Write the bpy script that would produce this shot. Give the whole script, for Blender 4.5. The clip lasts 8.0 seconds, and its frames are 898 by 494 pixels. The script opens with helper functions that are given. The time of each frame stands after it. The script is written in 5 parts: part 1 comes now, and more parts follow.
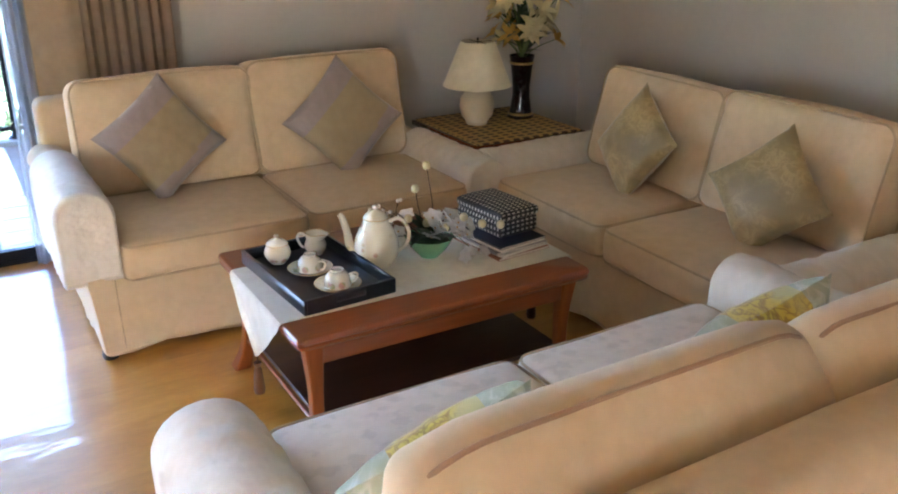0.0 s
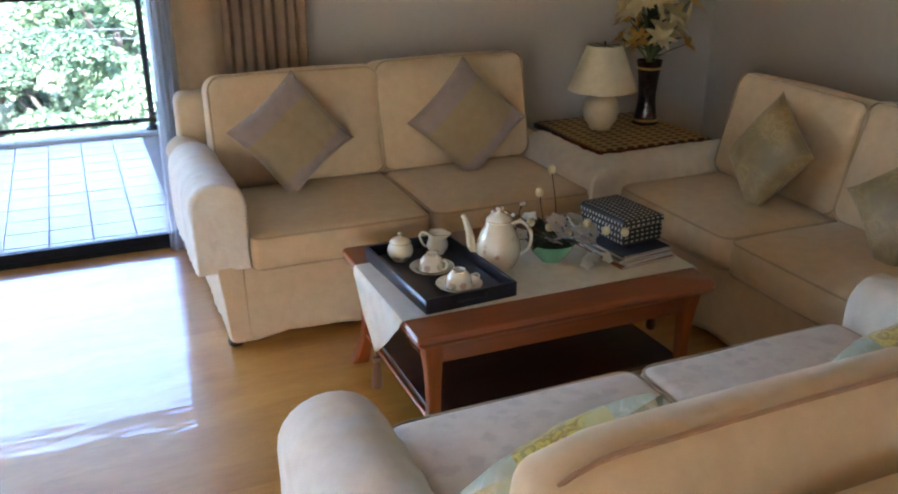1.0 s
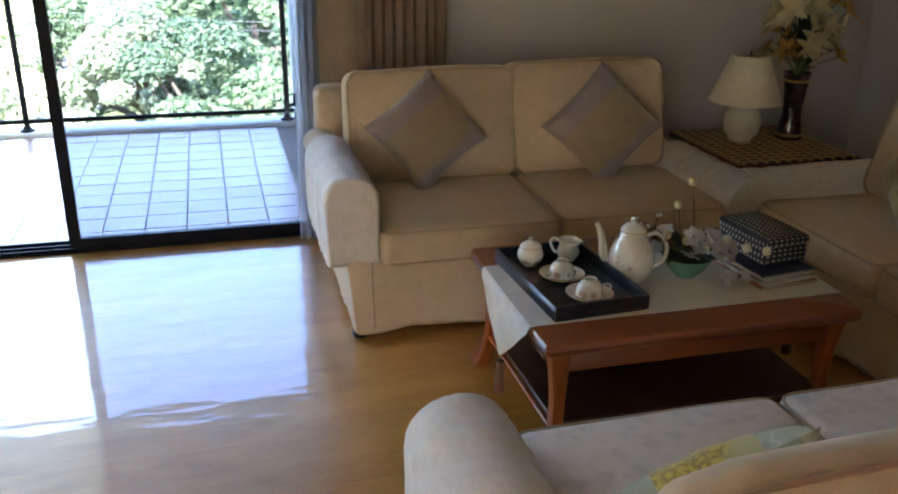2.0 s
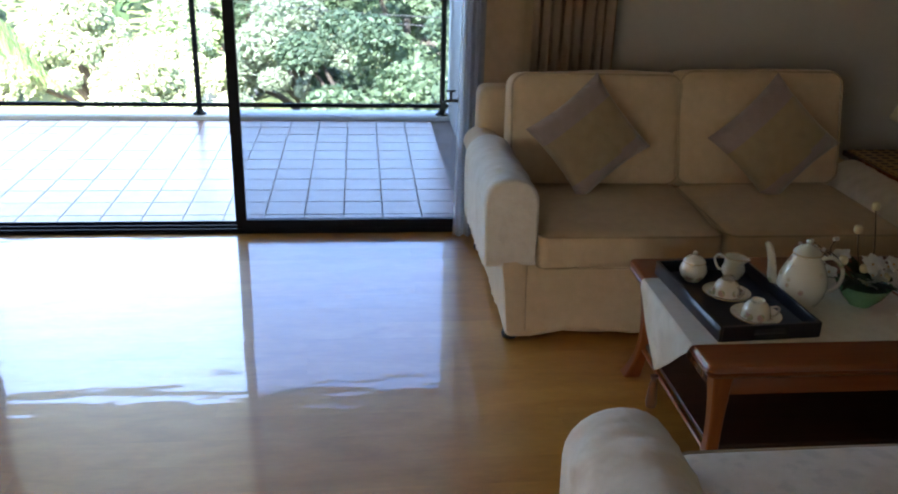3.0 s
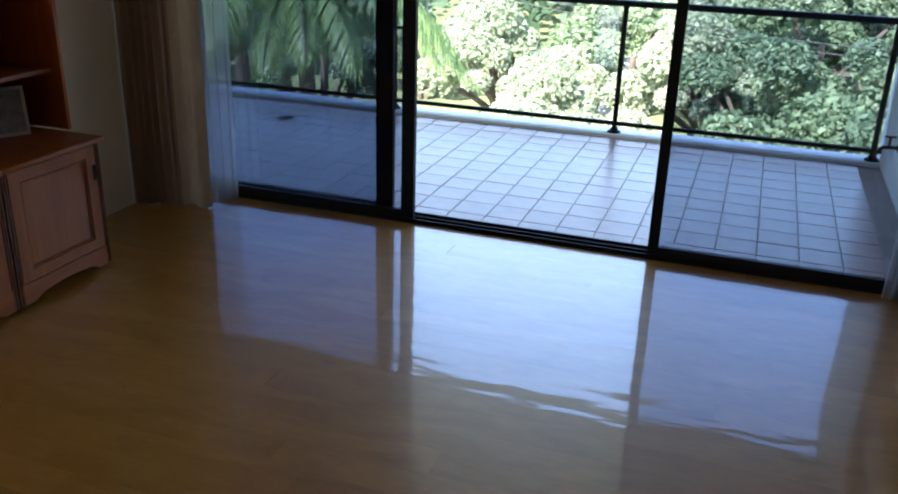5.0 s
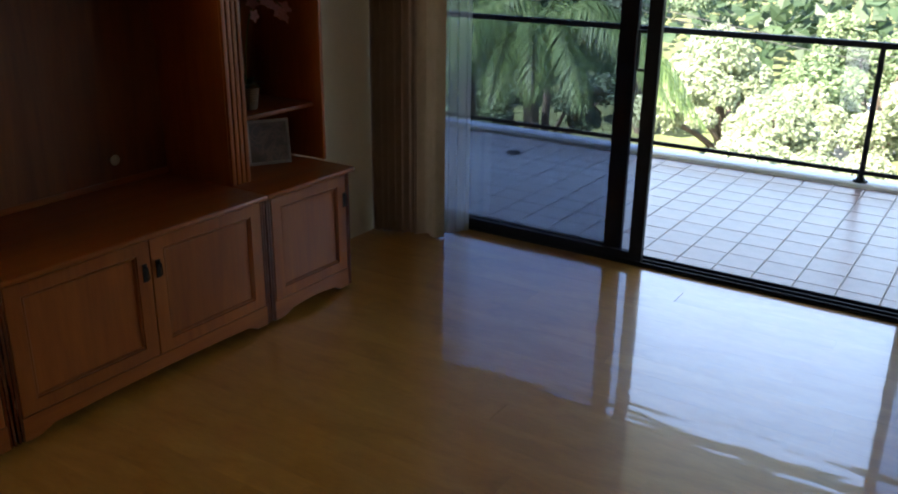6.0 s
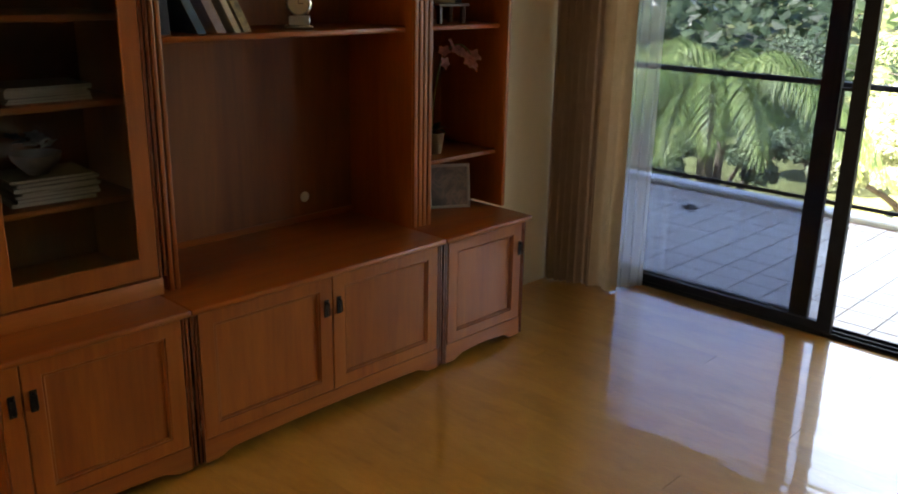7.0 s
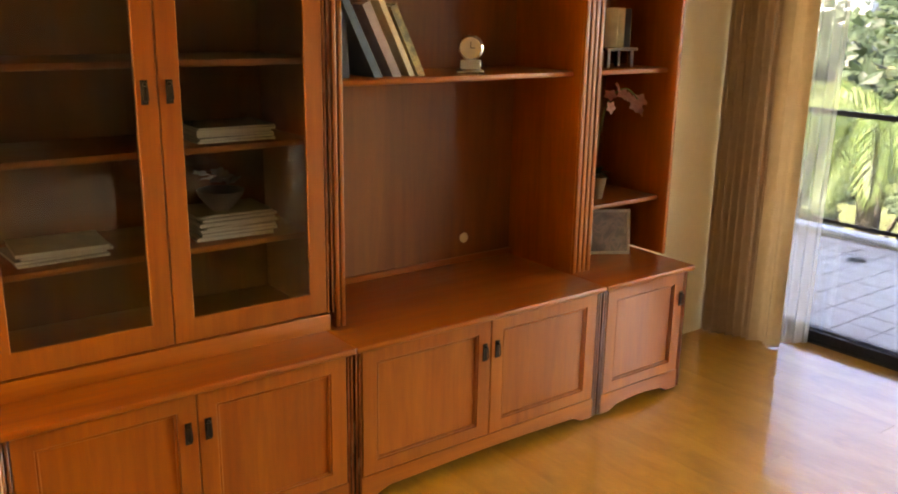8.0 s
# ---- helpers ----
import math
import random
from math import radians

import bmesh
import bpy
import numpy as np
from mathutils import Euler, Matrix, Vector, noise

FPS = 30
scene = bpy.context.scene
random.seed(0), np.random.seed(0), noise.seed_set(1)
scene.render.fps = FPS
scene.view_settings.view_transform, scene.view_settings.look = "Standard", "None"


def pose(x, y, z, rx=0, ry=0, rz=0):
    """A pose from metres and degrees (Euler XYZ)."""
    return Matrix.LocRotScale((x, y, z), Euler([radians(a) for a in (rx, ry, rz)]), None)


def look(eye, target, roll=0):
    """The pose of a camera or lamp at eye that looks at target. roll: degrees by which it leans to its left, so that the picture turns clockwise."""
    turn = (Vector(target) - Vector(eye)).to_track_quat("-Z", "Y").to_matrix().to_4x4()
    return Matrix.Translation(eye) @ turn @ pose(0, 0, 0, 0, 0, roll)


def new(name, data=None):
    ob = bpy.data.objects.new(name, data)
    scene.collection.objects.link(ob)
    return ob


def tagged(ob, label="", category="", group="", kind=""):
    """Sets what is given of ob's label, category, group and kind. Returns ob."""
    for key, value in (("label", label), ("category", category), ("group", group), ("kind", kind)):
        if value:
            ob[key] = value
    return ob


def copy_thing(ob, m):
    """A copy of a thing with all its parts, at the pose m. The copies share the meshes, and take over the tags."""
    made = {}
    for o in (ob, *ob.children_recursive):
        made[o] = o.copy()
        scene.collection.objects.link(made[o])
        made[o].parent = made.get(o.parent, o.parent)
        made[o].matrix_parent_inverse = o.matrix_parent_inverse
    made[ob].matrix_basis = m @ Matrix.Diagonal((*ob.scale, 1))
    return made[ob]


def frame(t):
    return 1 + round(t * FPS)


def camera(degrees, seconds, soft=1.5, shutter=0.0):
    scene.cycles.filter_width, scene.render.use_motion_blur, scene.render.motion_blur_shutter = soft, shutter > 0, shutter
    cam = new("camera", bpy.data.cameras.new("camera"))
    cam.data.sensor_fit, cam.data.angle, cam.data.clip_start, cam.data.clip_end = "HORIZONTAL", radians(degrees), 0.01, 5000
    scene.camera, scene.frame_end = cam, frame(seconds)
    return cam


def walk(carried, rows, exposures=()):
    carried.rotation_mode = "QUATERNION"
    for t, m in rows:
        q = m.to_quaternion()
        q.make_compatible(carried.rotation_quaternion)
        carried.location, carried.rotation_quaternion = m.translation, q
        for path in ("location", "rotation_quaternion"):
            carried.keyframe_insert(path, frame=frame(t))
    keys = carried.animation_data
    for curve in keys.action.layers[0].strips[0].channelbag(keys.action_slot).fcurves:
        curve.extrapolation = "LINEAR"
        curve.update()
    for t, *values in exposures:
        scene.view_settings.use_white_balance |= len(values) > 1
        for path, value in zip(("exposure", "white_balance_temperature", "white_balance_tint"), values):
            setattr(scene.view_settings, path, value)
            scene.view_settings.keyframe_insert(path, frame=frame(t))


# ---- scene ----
cam = camera(54.0, 8.0, soft=2.0)
PATH = [
    (0.0, (1.955, 0.994, 1.593), (2.898, 2.596, 0.855), 0.1),
    (0.5, (1.946, 1.005, 1.593), (2.781, 2.666, 0.855), -0.5),
    (1, (1.913, 1.022, 1.595), (2.641, 2.734, 0.86), -0.0),
    (1.5, (1.884, 1.046, 1.591), (2.496, 2.803, 0.858), 0.5),
    (3, (1.771, 1.089, 1.606), (1.968, 2.934, 0.861), 1.7),
    (3.5, (1.691, 1.056, 1.636), (1.699, 2.908, 0.88), 2.0),
    (4, (1.651, 1.063, 1.652), (1.452, 2.909, 0.91), 1.6),
    (4.5, (1.586, 1.086, 1.651), (1.195, 2.902, 0.909), 2.0),
    (6, (1.447, 1.009, 1.71), (0.419, 2.582, 1.026), 0.7),
    (6.5, (1.389, 1.012, 1.715), (0.183, 2.476, 1.082), 0.9),
    (7, (1.349, 0.995, 1.723), (0.025, 2.371, 1.126), 1.1),
    (7.5, (1.282, 0.968, 1.733), (-0.146, 2.252, 1.172), 1.5),
    (8, (1.237, 0.934, 1.744), (-0.301, 2.101, 1.22), 1.0),
]
EXPOSURE = [(0.0, 6.0, 6050, 19), (1.0, 5.4, 6150, 18), (1.5, 5.1, 6350, 18), (3.0, 4.05, 6350, 15), (3.6, 3.78, 6300, 15), (4.5, 3.05, 6050, 14),
            (6.0, 3.05, 6900, 15), (6.5, 3.55, 7700, 15), (7.0, 4.1, 9000, 18), (7.5, 4.7, 11200, 22), (8.0, 5.6, 14800, 26)]
walk(cam, [(t, look(eye, target, roll)) for t, eye, target, roll in PATH], EXPOSURE)

# ---- light: high sun behind the house, clear sky ----
SUN_ELEV, SUN_AZ = radians(47), radians(200)
world = bpy.data.worlds.new("sky")
scene.world = world
world.use_nodes = True
wt = world.node_tree
sky = wt.nodes.new("ShaderNodeTexSky")
sky.sky_type = "NISHITA"
sky.sun_disc = False
sky.sun_elevation, sky.sun_rotation = SUN_ELEV, SUN_AZ
wt.links.new(sky.outputs[0], wt.nodes["Background"].inputs[0])
wt.nodes["Background"].inputs[1].default_value = 0.15
sun = bpy.data.lights.new("sun", "SUN")
sun.energy, sun.angle, sun.color = 5.0, radians(0.55), (1.0, 0.95, 0.87)
sun_ob = new("sun", sun)
to_sun = Vector((math.sin(SUN_AZ) * math.cos(SUN_ELEV), math.cos(SUN_AZ) * math.cos(SUN_ELEV), math.sin(SUN_ELEV)))
sun_ob.matrix_world = look(to_sun * 60, (0, 0, 0))


# ---- materials ----
def shader(name):
    m = bpy.data.materials.new(name)
    m.use_nodes = True
    return m, m.node_tree, m.node_tree.nodes["Principled BSDF"]


def link(t, a, b):
    t.links.new(a, b)


def node(t, kind, **inputs):
    n = t.nodes.new("ShaderNode" + kind)
    for k, v in inputs.items():
        n.inputs[k.replace("_", " ")].default_value = v
    return n


def coords(t, scale, kind="Object"):
    c = t.nodes.new("ShaderNodeTexCoord")
    mp = t.nodes.new("ShaderNodeMapping")
    mp.inputs["Scale"].default_value = scale
    link(t, c.outputs[kind], mp.inputs["Vector"])
    return mp.outputs["Vector"]


def ramp(t, fac, stops):
    r = t.nodes.new("ShaderNodeValToRGB")
    els = r.color_ramp.elements
    while len(els) < len(stops):
        els.new(0.5)
    for e, (p, c) in zip(els, stops):
        e.position, e.color = p, (*c, 1)
    link(t, fac, r.inputs[0])
    return r.outputs[0]


def mix(t, fac, a, b, mode="MIX"):
    n = t.nodes.new("ShaderNodeMix")
    n.data_type, n.blend_type = "RGBA", mode
    for sock, v in ((n.inputs[0], fac), (n.inputs[6], a), (n.inputs[7], b)):
        if hasattr(v, "is_linked"):
            link(t, v, sock)
        elif isinstance(v, tuple):
            sock.default_value = (*v, 1)
        else:
            sock.default_value = v
    return n.outputs[2]


def bump(t, bsdf, height, strength, distance=0.01):
    b = node(t, "Bump", Strength=strength, Distance=distance)
    link(t, height, b.inputs["Height"])
    link(t, b.outputs[0], bsdf.inputs["Normal"])
    return b


def shade(c, k):
    return tuple(min(1.0, v * k) for v in c)


def plain(name, c, rough=0.5, metal=0.0, vary=0.12, scale=9.0, bumpy=0.0, coat=0.0, spec=0.5):
    """A surface with blotches at two scales and fine relief."""
    m, t, b = shader(name)
    v = coords(t, (1, 1, 1))
    big, fine = node(t, "TexNoise", Scale=scale, Detail=4.0), node(t, "TexNoise", Scale=scale * 14, Detail=3.0)
    link(t, v, big.inputs["Vector"]), link(t, v, fine.inputs["Vector"])
    c1 = ramp(t, big.outputs[0], [(0.3, shade(c, 1 - vary)), (0.7, shade(c, 1 + vary))])
    c2 = ramp(t, fine.outputs[0], [(0.3, (1 - vary,) * 3), (0.7, (1, 1, 1))])
    link(t, mix(t, 1.0, c1, c2, "MULTIPLY"), b.inputs["Base Color"])
    b.inputs["Roughness"].default_value, b.inputs["Metallic"].default_value = rough, metal
    b.inputs["Coat Weight"].default_value = coat
    b.inputs["Specular IOR Level"].default_value = spec
    if bumpy:
        bump(t, b, fine.outputs[0], bumpy, 0.004)
    return m


def fabric(name, c, damask=0.0, weave=420.0, rough=0.85, sheen=0.25, crease=0.25):
    """Woven cloth: thread relief, soft creases, and a faint woven-in figure."""
    m, t, b = shader(name)
    v = coords(t, (1, 1, 1))
    big = node(t, "TexNoise", Scale=3.2, Detail=5.0, Roughness=0.6)
    mid = node(t, "TexNoise", Scale=22.0, Detail=3.0)
    wave = node(t, "TexWave", Scale=weave, Distortion=1.5)
    wave2 = node(t, "TexWave", Scale=weave, Distortion=1.5)
    wave2.bands_direction = "Y"
    for n in (big, mid, wave, wave2):
        link(t, v, n.inputs["Vector"])
    col = ramp(t, big.outputs[0], [(0.3, shade(c, 0.95)), (0.72, shade(c, 1.03))])
    col = mix(t, 1.0, col, ramp(t, mid.outputs[0], [(0.35, (0.93, 0.92, 0.9)), (0.65, (1, 1, 1))]), "MULTIPLY")
    if damask:
        vor = node(t, "TexVoronoi", Scale=16.0)
        link(t, v, vor.inputs["Vector"])
        warp = node(t, "TexNoise", Scale=34.0, Detail=2.0)
        link(t, v, warp.inputs["Vector"])
        fig = mix(t, 0.5, vor.outputs["Distance"], warp.outputs[0])
        col = mix(t, 1.0, col, ramp(t, fig, [(0.38, (1 - damask,) * 3), (0.46, (1, 1, 1))]), "MULTIPLY")
    link(t, col, b.inputs["Base Color"])
    b.inputs["Roughness"].default_value = rough
    b.inputs["Sheen Weight"].default_value = sheen
    b.inputs["Specular IOR Level"].default_value = 0.25
    threads = mix(t, 0.5, wave.outputs[0], wave2.outputs[0], "ADD")
    soft_n = node(t, "TexNoise", Scale=7.0, Detail=3.0)
    link(t, v, soft_n.inputs["Vector"])
    first = node(t, "Bump", Strength=crease, Distance=0.03)
    link(t, soft_n.outputs[0], first.inputs["Height"])
    second = bump(t, b, threads, 0.12, 0.001)
    link(t, first.outputs[0], second.inputs["Normal"])
    return m


def timber(name, dark, light, axis="Z", rough=0.38, coat=0.25, grain=1.0, relief=0.05):
    """Stained wood with long grain along one axis, a different tone per piece."""
    m, t, b = shader(name)
    sc = {"X": (1.2, 14, 14), "Y": (14, 1.2, 14), "Z": (14, 14, 1.2)}[axis]
    v = coords(t, tuple(s * grain for s in sc))
    g = node(t, "TexNoise", Scale=1.0, Detail=6.0, Roughness=0.62, Distortion=0.6)
    f = node(t, "TexNoise", Scale=7.0, Detail=4.0)
    link(t, v, g.inputs["Vector"]), link(t, v, f.inputs["Vector"])
    col = ramp(t, g.outputs[0], [(0.25, dark), (0.5, tuple((a + c) / 2 for a, c in zip(dark, light))), (0.78, light)])
    col = mix(t, 1.0, col, ramp(t, f.outputs[0], [(0.3, (0.82, 0.8, 0.78)), (0.7, (1, 1, 1))]), "MULTIPLY")
    info = t.nodes.new("ShaderNodeObjectInfo")
    col = mix(t, 1.0, col, ramp(t, info.outputs["Random"], [(0.0, (0.86, 0.85, 0.84)), (1.0, (1.0, 1.0, 1.0))]), "MULTIPLY")
    link(t, col, b.inputs["Base Color"])
    link(t, ramp(t, f.outputs[0], [(0.2, (rough * 0.8,) * 3), (0.8, (rough * 1.25,) * 3)]), b.inputs["Roughness"])
    b.inputs["Coat Weight"].default_value, b.inputs["Coat Roughness"].default_value = coat, 0.12
    bump(t, b, g.outputs[0], relief, 0.004)
    return m


def glass(name, tint, rough=0.0, ior=1.45):
    """A thin pane: mostly see-through with a real Fresnel gloss."""
    m = bpy.data.materials.new(name)
    m.use_nodes = True
    t = m.node_tree
    t.nodes.remove(t.nodes["Principled BSDF"])
    out = t.nodes["Material Output"]
    tr = node(t, "BsdfTransparent", Color=(*tint, 1))
    gl = node(t, "BsdfGlossy", Roughness=rough)
    fr = node(t, "Fresnel", IOR=ior)
    ms = t.nodes.new("ShaderNodeMixShader")
    link(t, fr.outputs[0], ms.inputs[0]), link(t, tr.outputs[0], ms.inputs[1]), link(t, gl.outputs[0], ms.inputs[2])
    link(t, ms.outputs[0], out.inputs[0])
    return m


def foliage(name, dark, light):
    m, t, b = shader(name)
    geo = t.nodes.new("ShaderNodeNewGeometry")
    col = ramp(t, geo.outputs["Random Per Island"], [(0.0, dark), (0.6, tuple((a + c) / 2 for a, c in zip(dark, light))), (1.0, light)])
    link(t, col, b.inputs["Base Color"])
    b.inputs["Roughness"].default_value = 0.5
    tl = t.nodes.new("ShaderNodeBsdfTranslucent")
    link(t, col, tl.inputs[0])
    ms = node(t, "MixShader", Fac=0.5)
    link(t, b.outputs[0], ms.inputs[1]), link(t, tl.outputs[0], ms.inputs[2])
    link(t, ms.outputs[0], t.nodes["Material Output"].inputs[0])
    return m


def lacquered_floor():
    """Honey-coloured boards under a thick, slightly wavy lacquer."""
    m, t, b = shader("lacquered_boards")
    v = coords(t, (1.6, 5, 5))
    info = t.nodes.new("ShaderNodeObjectInfo")
    shift = t.nodes.new("ShaderNodeVectorMath")
    shift.operation = "ADD"
    far = node(t, "CombineXYZ")
    scl = node(t, "Math")
    scl.operation = "MULTIPLY"
    link(t, info.outputs["Random"], scl.inputs[0])
    scl.inputs[1].default_value = 37.0
    link(t, scl.outputs[0], far.inputs[0]), link(t, v, shift.inputs[0]), link(t, far.outputs[0], shift.inputs[1])
    g = node(t, "TexNoise", Scale=1.6, Detail=5.0, Roughness=0.6, Distortion=0.8)
    f = node(t, "TexNoise", Scale=11.0, Detail=3.0)
    link(t, shift.outputs[0], g.inputs["Vector"]), link(t, shift.outputs[0], f.inputs["Vector"])
    col = ramp(t, g.outputs[0], [(0.2, (0.46, 0.212, 0.030)), (0.5, (0.60, 0.292, 0.047)), (0.8, (0.69, 0.36, 0.072))])
    col = mix(t, 1.0, col, ramp(t, info.outputs["Random"], [(0.0, (0.88, 0.86, 0.82)), (1.0, (1.04, 1.04, 1.04))]), "MULTIPLY")
    col = mix(t, 1.0, col, ramp(t, f.outputs[0], [(0.3, (0.9, 0.89, 0.87)), (0.7, (1, 1, 1))]), "MULTIPLY")
    link(t, col, b.inputs["Base Color"])
    b.inputs["Roughness"].default_value = 0.38
    b.inputs["Coat Weight"].default_value = 1.0
    b.inputs["Coat Roughness"].default_value = 0.045
    b.inputs["Coat IOR"].default_value = 1.8
    place = t.nodes.new("ShaderNodeNewGeometry")
    wide = t.nodes.new("ShaderNodeMapping")
    wide.inputs["Scale"].default_value = (1.0, 3.2, 1.0)
    link(t, place.outputs["Position"], wide.inputs["Vector"])
    wv = wide.outputs["Vector"]
    ripple = node(t, "TexNoise", Scale=2.6, Detail=2.0)
    link(t, wv, ripple.inputs["Vector"])
    bm_ = node(t, "Bump", Strength=0.05, Distance=0.05)
    link(t, ripple.outputs[0], bm_.inputs["Height"])
    link(t, bm_.outputs[0], b.inputs["Coat Normal"])
    return m


def check_weave(name, base, line, period, thick):
    """A woven grid: pale strands over a dark ground."""
    m, t, b = shader(name)
    v = coords(t, (1, 1, 1))
    br = node(t, "TexBrick", Scale=1.0, Color1=(*line, 1), Color2=(*shade(line, 0.75), 1), Mortar=(*base, 1))
    br.offset = 0.0
    br.inputs["Mortar Size"].default_value = thick
    br.inputs["Brick Width"].default_value, br.inputs["Row Height"].default_value = period, period * 0.8
    sep, cmb, add = node(t, "SeparateXYZ"), node(t, "CombineXYZ"), node(t, "Math")
    link(t, v, sep.inputs[0])
    link(t, sep.outputs[1], add.inputs[0]), link(t, sep.outputs[2], add.inputs[1])
    face, side, u, w = node(t, "SeparateXYZ"), node(t, "Math"), node(t, "Mix"), node(t, "Mix")
    link(t, coords(t, (1, 1, 1), "Normal"), face.inputs[0])
    squared = node(t, "Math")
    squared.operation, side.operation = "MULTIPLY", "GREATER_THAN"
    link(t, face.outputs[0], squared.inputs[0]), link(t, face.outputs[0], squared.inputs[1])
    link(t, squared.outputs[0], side.inputs[0])
    side.inputs[1].default_value = 0.5
    for n, a, c, slot in ((u, sep.outputs[0], sep.outputs[2], 0), (w, add.outputs[0], sep.outputs[1], 1)):
        link(t, side.outputs[0], n.inputs[0]), link(t, a, n.inputs[2]), link(t, c, n.inputs[3])
        link(t, n.outputs[0], cmb.inputs[slot])
    link(t, cmb.outputs[0], br.inputs["Vector"])
    link(t, br.outputs[0], b.inputs["Base Color"])
    b.inputs["Roughness"].default_value = 0.6
    bump(t, b, br.outputs["Fac"], 0.3, 0.002)
    return m


def printed_china():
    m, t, b = shader("printed_china")
    v = coords(t, (1, 1, 1))
    vor = node(t, "TexVoronoi", Scale=26.0)
    nz = node(t, "TexNoise", Scale=60.0, Detail=2.0)
    link(t, v, vor.inputs["Vector"]), link(t, v, nz.inputs["Vector"])
    spots = ramp(t, vor.outputs["Distance"], [(0.26, (1, 1, 1)), (0.34, (0, 0, 0))])
    tone = ramp(t, nz.outputs[0], [(0.42, (0.25, 0.32, 0.14)), (0.52, (0.55, 0.45, 0.2)), (0.62, (0.5, 0.25, 0.22))])
    patch = node(t, "TexNoise", Scale=9.0)
    link(t, v, patch.inputs["Vector"])
    where = mix(t, 1.0, spots, ramp(t, patch.outputs[0], [(0.44, (0, 0, 0)), (0.52, (0.75, 0.75, 0.75))]), "MULTIPLY")
    link(t, mix(t, where, (0.74, 0.7, 0.58), tone), b.inputs["Base Color"])
    b.inputs["Roughness"].default_value = 0.16
    b.inputs["Coat Weight"].default_value = 0.5
    return m


def figured(name, ground, figure, accent, scale, rough=0.45):
    """Silky cloth with a scattered woven figure."""
    m, t, b = shader(name)
    v = coords(t, (1, 1, 1))
    nz = node(t, "TexNoise", Scale=scale, Detail=3.0, Distortion=1.6)
    n2 = node(t, "TexNoise", Scale=scale * 0.35, Detail=2.0)
    link(t, v, nz.inputs["Vector"]), link(t, v, n2.inputs["Vector"])
    col = ramp(t, nz.outputs[0], [(0.42, ground), (0.5, figure), (0.62, ground)])
    col = mix(t, ramp(t, n2.outputs[0], [(0.45, (0, 0, 0)), (0.6, (1, 1, 1))]), col, accent)
    link(t, col, b.inputs["Base Color"])
    b.inputs["Roughness"].default_value = rough
    b.inputs["Sheen Weight"].default_value = 0.3
    bump(t, b, nz.outputs[0], 0.25, 0.006)
    return m


WALL = plain("painted_plaster", (0.53, 0.505, 0.47), 0.75, vary=0.03, scale=2.0, bumpy=0.08)
WALL_WARM = plain("cream_paint", (0.74, 0.64, 0.46), 0.75, vary=0.03, scale=2.0, bumpy=0.08)
CEILING = plain("ceiling_paint", (0.75, 0.74, 0.71), 0.85, vary=0.02, scale=2.0)
WHITE_WALL = plain("white_render", (0.78, 0.78, 0.77), 0.7, vary=0.05, scale=3.0, bumpy=0.15)
FLOOR = lacquered_floor()
SUBFLOOR = plain("dark_underlay", (0.16, 0.09, 0.035), 0.9)
CREAM = fabric("cream_slipcover", (0.66, 0.51, 0.335))
# Damask seat cloth, its cream whitened for window light on the seat.
CREAM_SEAT = fabric("cream_damask", (0.72, 0.63, 0.53), damask=0.11)
PIPING = fabric("cream_piping", (0.50, 0.385, 0.25), weave=700.0)
DARK_PIPING = fabric("brown_piping", (0.38, 0.24, 0.15), weave=700.0)
# Pale cover cotton; part of its whiteness is window light put into the colour.
COVER = fabric("pale_arm_cover", (0.76, 0.71, 0.63), crease=0.8)
CURTAIN = fabric("beige_drape", (0.57, 0.42, 0.31), weave=260.0, crease=0.15)
CURTAIN_EDGE = fabric("sand_drape_lining", (0.63, 0.49, 0.34), weave=260.0, crease=0.15)
BLACK_METAL = plain("black_aluminium", (0.009, 0.010, 0.015), 0.5, vary=0.25, scale=20, spec=0.12)
RAIL_METAL = plain("dark_rail_paint", (0.012, 0.014, 0.018), 0.5, vary=0.25, scale=20, spec=0.15)
PANE = glass("tinted_pane", (0.585, 0.625, 0.69))
PANE_CLEAR = glass("clear_pane", (0.93, 0.96, 0.95))
CABINET_GLASS = glass("cabinet_glass", (0.86, 0.86, 0.84))
CHERRY = timber("cherry_upright", (0.29, 0.064, 0.009), (0.48, 0.137, 0.018), "Z", grain=0.6)
CHERRY_Y = timber("cherry_level", (0.29, 0.064, 0.009), (0.48, 0.137, 0.018), "Y", grain=0.6)
CHERRY_X = timber("cherry_across", (0.25, 0.062, 0.013), (0.34, 0.094, 0.02), "X", rough=0.32, coat=0.8, grain=0.8, relief=0.015)
# Same cherry in a darker, rougher tone for back panels and carcasses.
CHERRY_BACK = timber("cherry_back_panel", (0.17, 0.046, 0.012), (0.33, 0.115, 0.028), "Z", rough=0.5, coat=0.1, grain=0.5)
MAHOGANY = timber("mahogany", (0.12, 0.028, 0.010), (0.25, 0.065, 0.02), "Z", rough=0.25, coat=0.6)
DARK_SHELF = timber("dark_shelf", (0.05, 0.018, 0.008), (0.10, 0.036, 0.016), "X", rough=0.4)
IRON = plain("aged_iron", (0.03, 0.024, 0.02), 0.45, metal=0.7, vary=0.3, scale=40)
BLACK_LACQUER = plain("black_lacquer", (0.016, 0.018, 0.026), 0.28, vary=0.2, coat=0.4)
CHINA = printed_china()
GOLD = plain("gilt_line", (0.6, 0.42, 0.16), 0.3, metal=0.8)
